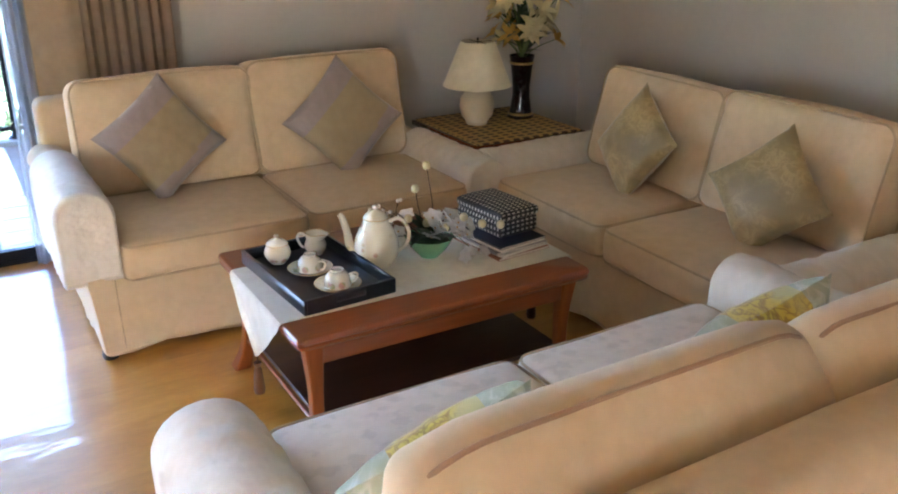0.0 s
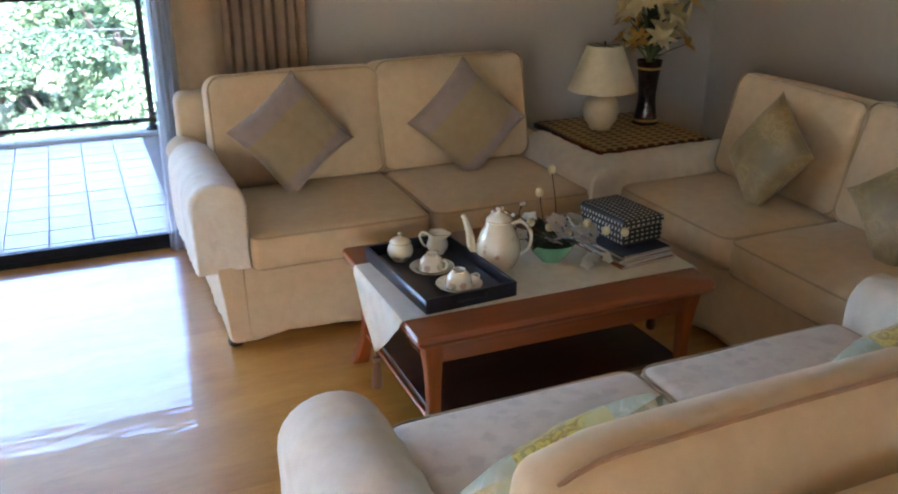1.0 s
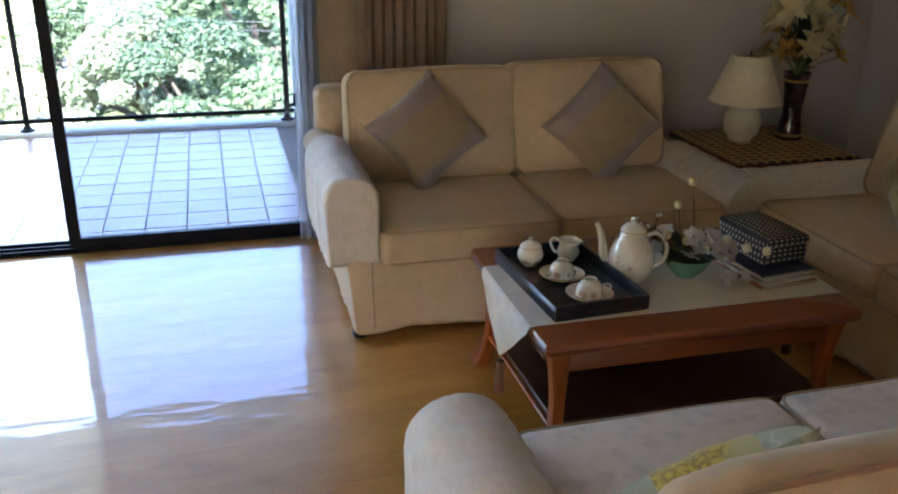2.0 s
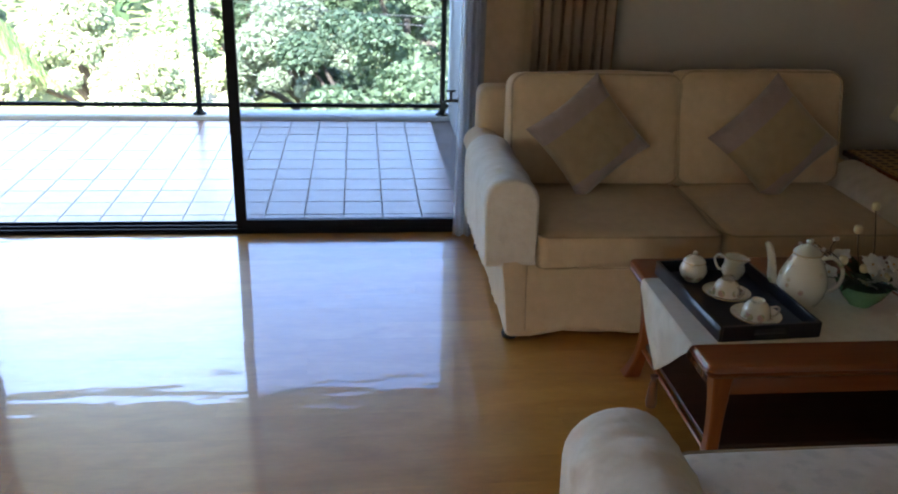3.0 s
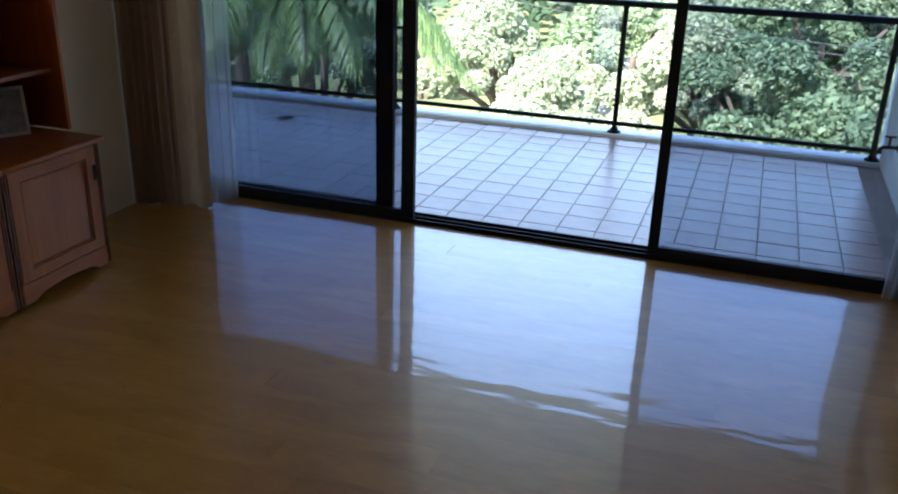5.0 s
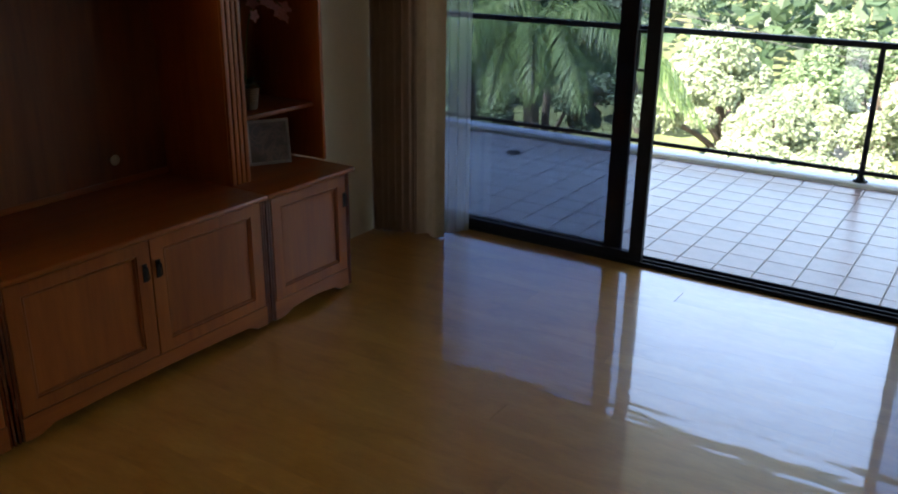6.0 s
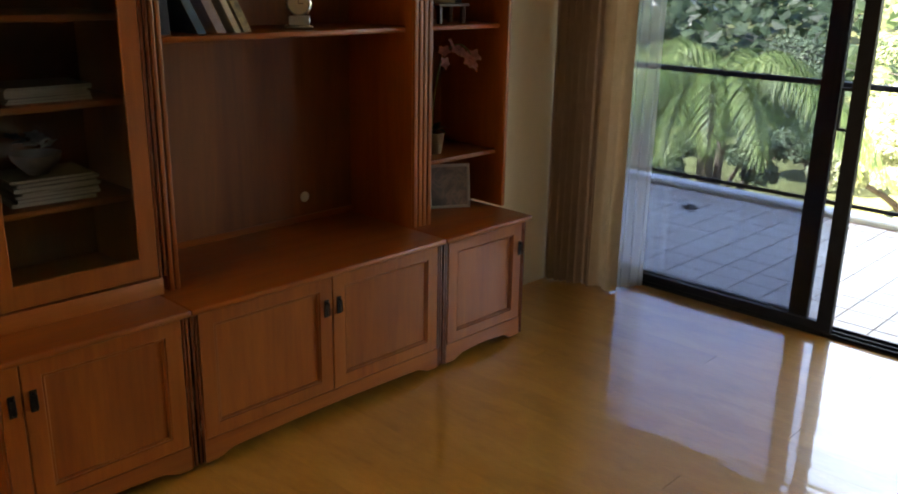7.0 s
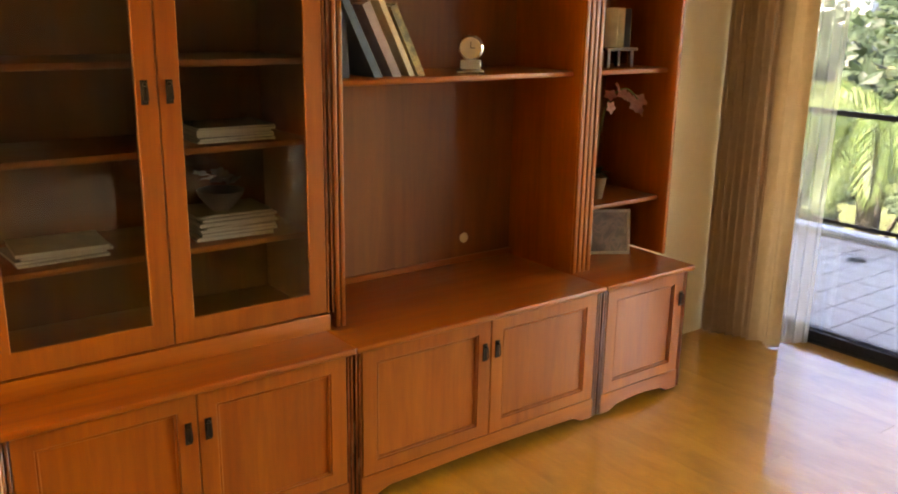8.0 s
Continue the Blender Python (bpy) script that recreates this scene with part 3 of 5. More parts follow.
def arm_block(aw, h, y0, y1, inner, at_x, seed, **kw):
    prof = arm_profile(aw, h, inner, **kw)
    cx = sum(p[0] for p in prof) / len(prof)
    cz = sum(p[1] for p in prof) / len(prof)
    rows = []
    ys = [y0, y0 + 0.006, y0 + 0.02] + [y0 + 0.02 + (y1 - y0 - 0.03) * k / 40 for k in range(1, 41)] + [y1]
    for i, y in enumerate(ys):
        k = {0: 0.90, 1: 0.965}.get(i, 1.0 if i < len(ys) - 1 else 0.96)
        row = []
        for x, z in prof:
            p = Vector((at_x + cx + (x - cx) * k, y, cz + (z - cz) * k if z > 0.12 else z))
            if i > 1:
                p += noise.noise_vector(p * 4 + Vector((seed, 0, 0))) * 0.009 + noise.noise_vector(Vector((p.x * 8, p.y * 26, p.z * 8 + seed))) * 0.0065
            row.append(p)
        rows.append(row)
    bm = grid_mesh(rows, closed_v=True)
    bm.verts.ensure_lookup_table()
    n, m = len(prof), len(bm.verts)
    bm.faces.new([bm.verts[i] for i in range(n)])
    bm.faces.new([bm.verts[i] for i in range(m - n, m)])
    bmesh.ops.recalc_face_normals(bm, faces=bm.faces)
    return bm


def slump(bm, w, hh):
    """A slack cushion top: a ridge along its middle, falling away to the rear and at the ends."""
    for v in bm.verts:
        q = max(0.0, v.co.z / (hh / 2))
        v.co.z -= q * (0.06 * max(0.0, min(0.03, v.co.y + 0.045)) + 0.56 * max(0.0, v.co.y + 0.015) + 0.12 * max(0.0, -0.045 - v.co.y) + 0.04 * max(0.0, abs(v.co.x) / (w / 2) - 0.72) ** 2 / 0.08)


def sofa(at, turn, width, arm_l, arm_r, h_l, h_r, label, seed, seat_mat, back_top=0.90, frame_top=0.80, lean=13, cover=True, edge=0.055, flare=0.06, ridge=False, split=0.0, back=0.0):
    s = thing("sofa", at, label, "sofa", "sofas round the coffee table", turn)
    bm = moved(soft_box((width - 0.19, 0.93, 0.30), 0.03, n=24, wob=0.008, seed=seed), Matrix.Translation((width / 2, 0.49, 0.185)))
    for v in bm.verts:
        if v.co.z < 0.06:
            v.co.z += 0.012 * noise.noise(v.co * 5 + Vector((seed, 0, 0)))
            v.co.y += 0.012 * math.sin(v.co.x * 19 + seed) * (1 if v.co.y < 0.1 else 0)
        if v.co.y < 0.12:
            low = max(0.0, 1 - v.co.z / 0.30)
            v.co.y -= low * (flare + 0.010 * math.sin(v.co.x * 31 + seed) * low)
            v.co.z -= 0.012 * low
    part("skirted_base", bm, CREAM, s)
    part("back_frame", moved(soft_box((width - 0.16, 0.17, frame_top - 0.04), 0.045, (0, 0.006, 0.01), wob=0.006, seed=seed + 1), Matrix.Translation((width / 2, 0.95 + back, frame_top / 2 + 0.02))), CREAM, s)
    w = (width - arm_l - arm_r) / 2
    for k in range(2):
        cx = arm_l + w * (k + 0.5)
        m = Matrix.Translation((cx, 0.30, 0.365))
        c = part("seat_cushion", moved(soft_box((w - 0.008, 0.64, 0.15), 0.042, (0.004, 0.012, 0.022), wob=0.006, seed=seed + 3 + k), m), seat_mat, s)
        part("piping", moved(tube(round_loop(w - 0.016, 0.632, 0.05, 0.062), 0.0045, 6, True), m), PIPING, c)
        part("piping", moved(tube(round_loop(w - 0.016, 0.632, 0.05, -0.062), 0.0045, 6, True), m), PIPING, c)
        lift = back_top + (0.018 if k else 0.0)
        hh = lift - 0.41
        bw = w + (split, -split)[k]
        m = Matrix.Translation((cx + split / 2, 0.715 + back, 0.41 + hh / 2)) @ pose(0, 0, 0, -lean, 0, (-1.2, 1.0)[k])
        bm = soft_box((bw + 0.03, 0.20, hh), edge, (0.004, 0.035, 0.01), wob=0.008, seed=seed + 6 + k)
        if ridge:
            slump(bm, bw, hh)
            pipe = tube([(-bw / 2 + 0.01 + (bw - 0.02) * i / 24, -0.018, hh / 2 + 0.010 - 0.02 * (abs(i - 12) / 12) ** 8) for i in range(25)], 0.005, 6)
            slump(pipe, bw, hh)
        c = part("back_cushion", moved(bm, m), CREAM, s)
        if ridge:
            part("piping", moved(pipe, m), DARK_PIPING, c, "brown corded seam")
            continue
        part("piping", moved(moved(tube(round_loop(w + 0.012, hh - 0.018, 0.06, 0.0), 0.0045, 6, True), pose(0, -0.088, 0, 90, 0, 0)), m), PIPING, c)
        part("piping", moved(moved(tube(round_loop(w + 0.03 - edge * 0.3, hh - edge * 0.3, edge, 0.0), 0.0045, 6, True), pose(0, 0.1 - edge * 0.15, 0, 90, 0, 0)), m), PIPING, c)
    for inner, aw, h, x in ((1, arm_l, h_l, 0.0), (-1, arm_r, h_r, width - arm_r)):
        bm = arm_block(aw - 0.02, h - 0.012, 0.012, 0.93, inner, x + 0.01, seed + 9 + inner, grow=-0.016, splay=0.07, tuck=0.55)
        for v in bm.verts:
            v.co.y -= flare * max(0.0, 1 - v.co.z / 0.30) * max(0.0, 1 - v.co.y / 0.3)
        a = part("arm", bm, CREAM, s)
        if cover:
            part("arm_cover", arm_block(aw - 0.02, h - 0.012, -0.004, 0.66, inner, x + 0.01, seed + 13 + inner, grow=0.012, hem_out=0.30, hem_in=0.315, splay=0.004),
                 COVER, a, "loose pale cotton arm cover")
    for x in (0.12, width - 0.12):
        for y in (0.02, 0.93):
            part("castor", moved(lathe([(0.012, 0.0), (0.028, 0.004), (0.032, 0.02), (0.028, 0.036), (0.012, 0.04), (0.012, 0.075)], 14), Matrix.Translation((x, y, 0))), RUBBER, s, "black castor foot")
    return s


sofa((2.222, 4.10, 0), 0, 1.86, 0.20, 0.20, 0.65, 0.535, "cream slipcovered two-seat sofa before the beige drape", 1.0, CREAM, 0.90)
sofa((4.05, 4.36, 0), -90, 1.92, 0.24, 0.24, 0.535, 0.56, "cream slipcovered two-seat sofa along the plain wall", 21.0, CREAM, 0.875, back=-0.09)
sofa((4.09, 2.714, 0), 180, 1.88, 0.20, 0.25, 0.58, 0.57, "cream damask two-seat sofa seen over its back", 41.0, CREAM_SEAT, 0.80, 0.74, 17, edge=0.04, ridge=True, split=-0.19)


def scatter_cushion(at, yaw, lean, spin, size, thick, material, label, group, seed, panel=None, band=None):
    m = pose(*at, 0, 0, yaw) @ pose(0, 0, 0, -lean, 0, 0) @ pose(0, 0, 0, 0, spin, 0)
    if panel is None and band is None:
        c = new("scatter_cushion", mesh_of("scatter_cushion", pillow(size, thick, seed=seed), material))
        c.matrix_basis = m
        return tagged(c, label, "cushion", group)
    c = new("scatter_cushion")
    c.matrix_basis = m
    tagged(c, label, "cushion", group)
    part("cover", pillow(size, thick, seed=seed), material, c)
    for mat_, (u0, u1, v0, v1), nm in ((panel, (-0.46, 0.62, -0.93, 0.93), "woven gold centre panel"), (band, (-0.52, 0.40, -0.99, 0.99), "yellow flowered centre band")):
        if mat_ is None:
            continue
        for side in ((-1,) if mat_ is panel else (-1, 1)):
            bm = pillow(size, thick + 0.006, 30, seed)
            h = size / 2
            doomed = [f for f in bm.faces if not (u0 * h < f.calc_center_median().x < u1 * h and v0 * h < f.calc_center_median().z < v1 * h
                                                  and f.calc_center_median().y * side > 0.004)]
            bmesh.ops.delete(bm, geom=doomed, context="FACES")
            part("panel", bm, mat_, c, nm)
    return c


PAIR_A, PAIR_B, PAIR_C = "mauve cushions on the sofa", "olive cushions on the sofa", "brocade cushions on the sofa"
scatter_cushion((2.715, 4.585, 0.678), 3, 17, 45 + 8, 0.385, 0.15, MAUVE, "mauve silk scatter cushion with a gold panel", PAIR_A, 1.0, OCHRE)
scatter_cushion((3.52, 4.585, 0.668), -4, 17, 45 + 1, 0.405, 0.15, MAUVE, "mauve silk scatter cushion with a gold panel", PAIR_A, 3.0, OCHRE)
scatter_cushion((4.42, 3.665, 0.645), -96, 18, 45 - 12, 0.365, 0.13, OLIVE, "olive green brocade scatter cushion", PAIR_B, 5.0)
scatter_cushion((4.42, 2.975, 0.625), -84, 22, 45 + 2, 0.365, 0.13, OLIVE, "olive green brocade scatter cushion", PAIR_B, 7.0)
scatter_cushion((2.66, 2.17, 0.565), 180, 20, 24, 0.40, 0.19, SILVER_GREEN, "silver-green satin cushion with a yellow flowered band", PAIR_C, 9.0, band=GOLD_FLORAL)
scatter_cushion((3.45, 2.19, 0.585), 184, 18, 9, 0.41, 0.19, SILVER_GREEN, "silver-green satin cushion with a yellow flowered band", PAIR_C, 11.0, band=GOLD_FLORAL)

# ---- coffee table and what stands on it ----
TX0, TX1, TY0, TY1, TZ = 2.70, 3.745, 3.089, 3.86, 0.44
table = thing("coffee_table", ((TX0 + TX1) / 2, (TY0 + TY1) / 2, 0), "polished cherry-wood coffee table with curved legs", "coffee table")
tw, td = TX1 - TX0, TY1 - TY0
edge_rows = []
for inset, z in ((0.030, -0.044), (0.012, -0.042), (0.004, -0.036), (0.002, -0.029), (0.007, -0.0235), (0.001, -0.019), (0.000, -0.011), (0.004, -0.003), (0.012, 0.0)):
    edge_rows.append(round_loop(tw - 2 * inset, td - 2 * inset, 0.02, TZ + z, 4))
bm = grid_mesh(edge_rows, closed_v=True)
bm.verts.ensure_lookup_table()
n = len(edge_rows[0])
bm.faces.new([bm.verts[i] for i in range(n)][::-1])
bm.faces.new([bm.verts[i] for i in range(len(bm.verts) - n, len(bm.verts))])
bmesh.ops.recalc_face_normals(bm, faces=bm.faces)
part("tabletop", bm, CHERRY_X, table)
for sx in (-1, 1):
    part("apron", box((sx * (tw / 2 - 0.055) - 0.01, -td / 2 + 0.07, TZ - 0.115), (sx * (tw / 2 - 0.055) + 0.01, td / 2 - 0.07, TZ - 0.044), 0.003), MAHOGANY, table)
    part("apron", box((-tw / 2 + 0.07, sx * (td / 2 - 0.055) - 0.01, TZ - 0.115), (tw / 2 - 0.07, sx * (td / 2 - 0.055) + 0.01, TZ - 0.044), 0.003), CHERRY_X, table)
    for sy in (-1, 1):
        rows = []
        for k in range(13):
            z = (TZ - 0.045) * (1 - k / 12)
            q = k / 12
            half = 0.030 - 0.011 * math.sin(q * math.pi * 0.9) + 0.004 * max(0, q - 0.85) / 0.15
            kick = 0.022 * max(0, q - 0.55) ** 2 / 0.2 - 0.008 * math.sin(q * math.pi)
            cx, cy = sx * (tw / 2 - 0.062 + kick), sy * (td / 2 - 0.062 + kick)
            rows.append([(cx + a * half, cy + b * half, z) for a, b in ((-1, -0.8), (-0.8, -1), (0.8, -1), (1, -0.8), (1, 0.8), (0.8, 1), (-0.8, 1), (-1, 0.8))])
        bm = grid_mesh(rows, closed_v=True)
        bm.verts.ensure_lookup_table()
        bm.faces.new([bm.verts[i] for i in range(8)]), bm.faces.new([bm.verts[i] for i in range(len(bm.verts) - 8, len(bm.verts))])
        bmesh.ops.recalc_face_normals(bm, faces=bm.faces)
        part("leg", bm, CHERRY, table)
# Lower shelf is dark brown; shadow under the tabletop is in its tone too.
part("shelf", box((-tw / 2 + 0.07, -td / 2 + 0.07, 0.125), (tw / 2 - 0.07, td / 2 - 0.07, 0.143), 0.003), DARK_SHELF, table, "dark brown lower shelf with table shade in its tone")
for sx in (-1, 1):
    part("stretcher", tube([(sx * (tw / 2 - 0.062), -td / 2 + 0.06, 0.118), (sx * (tw / 2 - 0.062), td / 2 - 0.06, 0.118)], 0.007), CHERRY, table)

# runner with a pointed, tasselled end over each side of the table
RY, RW = 3.445, 0.23
rows = []
path = [(TX0 - 0.014, TZ - 0.205 + 0.205 * k / 8) for k in range(8)] + [(TX0 - 0.010, TZ - 0.004), (TX0 - 0.003, TZ + 0.003), (TX0 + 0.012, TZ + 0.0042)]
path += [(TX0 + 0.012 + (tw - 0.024) * k / 14, TZ + 0.0042) for k in range(1, 15)]
path += [(TX1 + 0.003, TZ + 0.003), (TX1 + 0.010, TZ - 0.004)] + [(TX1 + 0.014, TZ - 0.2 * k / 8) for k in range(1, 9)]
for x, z in path:
    drop = max(0.0, TZ - z)
    k = 1.0 if drop < 0.02 else max(0.012, 1 - (drop - 0.02) / 0.188)
    row = []
    for j in range(13):
        s = j / 6 - 1
        wav = 0.006 * math.sin(s * 5 + drop * 22) * min(1, drop * 14)
        row.append((x + wav * (1 if x > 3.2 else -1), RY + s * RW * k - 0.02 * drop, z))
    rows.append(row)
bm = grid_mesh(rows)
bmesh.ops.recalc_face_normals(bm, faces=bm.faces)
bmesh.ops.solidify(bm, geom=bm.faces[:], thickness=0.0022)
bmesh.ops.recalc_face_normals(bm, faces=bm.faces)
runner = solid("table_runner", bm, LINEN, "white woven runner with pointed tasselled ends", "table runner")


def tassel(x, y, z):
    bm = add_to(lathe([(0.001, 0.0), (0.013, -0.004), (0.011, -0.014), (0.007, -0.02), (0.013, -0.03), (0.019, -0.10), (0.016, -0.115), (0.001, -0.116)][::-1], 12),
                tube([(0, 0, -0.002), (0.002, 0, 0.03)], 0.002, 5))
    part("tassel", moved(bm, Matrix.Translation((x, y, z))), TASSEL, runner, "brown silk tassel")


tassel(TX0 - 0.014, RY - 0.004, TZ - 0.225)
tassel(TX1 + 0.014, RY - 0.004, TZ - 0.22)
SURF = TZ + 0.0045

tray = thing("tray", (2.915, 3.475, SURF), "black lacquered serving tray with raised rim", "tray", turn=3.5)
part("bottom", box((-0.146, -0.235, 0.0), (0.146, 0.235, 0.010), 0.002), BLACK_LACQUER, tray)
for a, b in (((-0.156, -0.245, 0), (-0.146, 0.245, 0.048)), ((0.146, -0.245, 0), (0.156, 0.245, 0.048)), ((-0.146, 0.235, 0.0), (0.146, 0.245, 0.048))):
    part("rim", box(a, b, 0.002), BLACK_LACQUER, tray)
part("rim", boxes([((-0.146, -0.245, 0), (0.146, -0.235, 0.018)), ((-0.146, -0.245, 0.036), (0.146, -0.235, 0.048)), ((-0.146, -0.245, 0.018), (-0.05, -0.235, 0.036)),
                   ((0.05, -0.245, 0.018), (0.146, -0.235, 0.036))]), BLACK_LACQUER, tray, "rim with a cut-out grip")
TRAY_Z = SURF + 0.010


def ring_handle(x, z0, z1, out, r=0.0045):
    return tube(smooth_path([(x, 0, z1), (x + out * 0.7, 0, z1 + 0.004), (x + out, 0, (z0 + z1) / 2 + 0.008), (x + out * 0.6, 0, z0 + 0.002), (x - 0.002, 0, z0)], 6), r, 8)


def sugar_bowl(at):
    b = thing("sugar_bowl", at, "flower-printed china sugar bowl with domed lid", "sugar bowl")
    part("bowl", lathe([(0.0, 0.002), (0.026, 0.0), (0.028, 0.004), (0.040, 0.018), (0.045, 0.036), (0.041, 0.052), (0.034, 0.062), (0.036, 0.065), (0.033, 0.065)]), CHINA, b)
    lid = part("lid", lathe([(0.036, 0.066), (0.033, 0.072), (0.022, 0.081), (0.008, 0.085), (0.005, 0.088), (0.009, 0.093), (0.007, 0.099), (0.0, 0.1)]), CHINA, b)
    part("gilt_rim", moved(tube(round_loop(0.072, 0.072, 0.0359, 0.0655, 8), 0.0013, 5, True), Matrix()), GOLD, lid, "thin gilt line")


def creamer(at, turn):
    c = thing("creamer", at, "flower-printed china cream jug with gilt rim", "cream jug", turn=turn)
    bm = lathe([(0.0, 0.003), (0.024, 0.0), (0.026, 0.004), (0.036, 0.02), (0.038, 0.036), (0.031, 0.056), (0.036, 0.075), (0.034, 0.075), (0.029, 0.056), (0.035, 0.036), (0.0, 0.012)], cap=False)
    for v in bm.verts:
        if v.co.z > 0.06 and v.co.x > 0.02:
            v.co.x += (v.co.z - 0.06) * 1.1
            v.co.y *= 0.7
    part("jug", bm, CHINA, c)
    part("handle", ring_handle(-0.03, 0.02, 0.064, -0.036), CHINA, c)
    part("gilt_rim", tube([(0.035 * math.cos(a * math.tau / 20) + (0.014 if a in (0, 19, 1) else 0), 0.035 * math.sin(a * math.tau / 20), 0.0755) for a in range(20)], 0.0012, 5, True), GOLD, c, "thin gilt line")


def cup_and_saucer(at, turn):
    s = thing("saucer", at, "flower-printed china saucer with gilt edge", "saucer", "saucers on the tray", turn)
    part("dish", lathe([(0.0, 0.003), (0.03, 0.0), (0.032, 0.003), (0.055, 0.009), (0.074, 0.016), (0.073, 0.018), (0.054, 0.012), (0.03, 0.007), (0.0, 0.006)], 32, False), CHINA, s)
    part("gilt_edge", tube([(0.0738 * math.cos(a * math.tau / 36), 0.0738 * math.sin(a * math.tau / 36), 0.0172) for a in range(36)], 0.001, 5, True), GOLD, s, "thin gilt line")
    c = thing("teacup", (at[0], at[1], at[2] + 0.0075), "flower-printed china teacup upturned on its saucer", "teacup", "teacups on the tray", turn)
    part("cup", lathe([(0.041, 0.0), (0.043, 0.0), (0.042, 0.014), (0.038, 0.032), (0.028, 0.046), (0.021, 0.050), (0.021, 0.056), (0.018, 0.056), (0.016, 0.051), (0.0, 0.050)], cap=False), CHINA, c)
    part("handle", ring_handle(0.037, 0.010, 0.036, 0.026, 0.0035), CHINA, c)


sugar_bowl((2.845, 3.635, TRAY_Z))
creamer((2.985, 3.645, TRAY_Z), -45)
cup_and_saucer((2.908, 3.505, TRAY_Z), -60)
cup_and_saucer((2.935, 3.345, TRAY_Z), -20)

pot = thing("teapot", (3.14, 3.485, SURF), "tall flower-printed china coffee pot", "teapot", turn=147)
part("body", lathe([(0.0, 0.002), (0.055, 0.0), (0.058, 0.006), (0.070, 0.03), (0.076, 0.06), (0.072, 0.09), (0.060, 0.12), (0.047, 0.145), (0.041, 0.157), (0.044, 0.162), (0.04, 0.163)], 36), CHINA, pot)
pl = part("lid", lathe([(0.043, 0.163), (0.038, 0.172), (0.024, 0.183), (0.009, 0.189), (0.006, 0.193), (0.011, 0.199), (0.008, 0.206), (0.0, 0.208)]), CHINA, pot)
part("gilt_rim", tube([(0.0435 * math.cos(a * math.tau / 24), 0.0435 * math.sin(a * math.tau / 24), 0.163) for a in range(24)], 0.0014, 5, True), GOLD, pl, "thin gilt line")
part("spout", tube(smooth_path([(0.055, 0, 0.04), (0.088, 0, 0.06), (0.098, 0, 0.11), (0.112, 0, 0.158), (0.124, 0, 0.172)], 6), [0.019 - 0.00046 * k for k in range(25)], 12), CHINA, pot)
part("handle", tube(smooth_path([(-0.042, 0, 0.150), (-0.078, 0, 0.160), (-0.107, 0, 0.125), (-0.102, 0, 0.075), (-0.07, 0, 0.045)], 6), 0.0065, 10), CHINA, pot)


def leaf_blade(length, width, droop, n=8, fold=0.25):
    rows = []
    for k in range(n + 1):
        s = k / n
        w = width * (math.sin(math.pi * (0.06 + 0.94 * s) ** 0.8)) * 0.5 + 0.0004
        x, z = length * s * (1 - 0.25 * droop * s), length * (0.55 * s - droop * s * s)
        rows.append([(x, -w, z + fold * w), (x, 0, z), (x, w, z + fold * w)])
    bm = grid_mesh(rows)
    bmesh.ops.solidify(bm, geom=bm.faces[:], thickness=0.0012)
    return bm


def blossom(radius, petals, width, cup, heart=True):
    """An open flower facing up, its petals grown together at the heart."""
    bm = bmesh.new()
    hub = bm.verts.new((0, 0, 0))
    for k in range(petals):
        m = pose(0, 0, 0, 0, 0, 360 * k / petals + 7 * (k % 2))
        last = None
        for i in range(1, 6):
            q = i / 5
            w = radius * width * 0.5 * math.sin(math.pi * (0.12 + 0.86 * q) ** 0.85)
            droop = 0.35 if k % 2 else 0.25
            x, z = radius * q, cup * radius * (0.6 * q - droop * q * q)
            row = [bm.verts.new(m @ Vector(p)) for p in ((x, -w, z + 0.3 * w), (x, 0, z), (x, w, z + 0.3 * w))]
            if last is None:
                bm.faces.new((hub, row[0], row[1])), bm.faces.new((hub, row[1], row[2]))
            else:
                bm.faces.new((last[0], row[0], row[1], last[1])), bm.faces.new((last[1], row[1], row[2], last[2]))
            last = row
    bmesh.ops.solidify(bm, geom=bm.faces[:], thickness=0.001)
    return bm


rng = random.Random(5)
bowl = thing("flower_bowl", (3.325, 3.455, SURF), "jade green bowl of white blossoms, leaves and twigs", "flower arrangement")
part("bowl", lathe([(0.0, 0.004), (0.034, 0.0), (0.038, 0.006), (0.062, 0.03), (0.078, 0.058), (0.084, 0.072), (0.080, 0.072), (0.07, 0.05), (0.0, 0.03)], 32, False), JADE, bowl)
part("moss", lathe([(0.072, 0.052), (0.06, 0.066), (0.03, 0.076), (0.0, 0.08)], 18, False), LEAF_IN, bowl, "dark foliage filling")
for k in range(13):
    part("leaf", moved(leaf_blade(rng.uniform(0.08, 0.15), rng.uniform(0.03, 0.05), rng.uniform(0.2, 0.6)), pose(0, 0, 0.065, 0, rng.uniform(-25, 10), k * 28 + rng.uniform(-10, 10))), LEAF_IN, bowl)
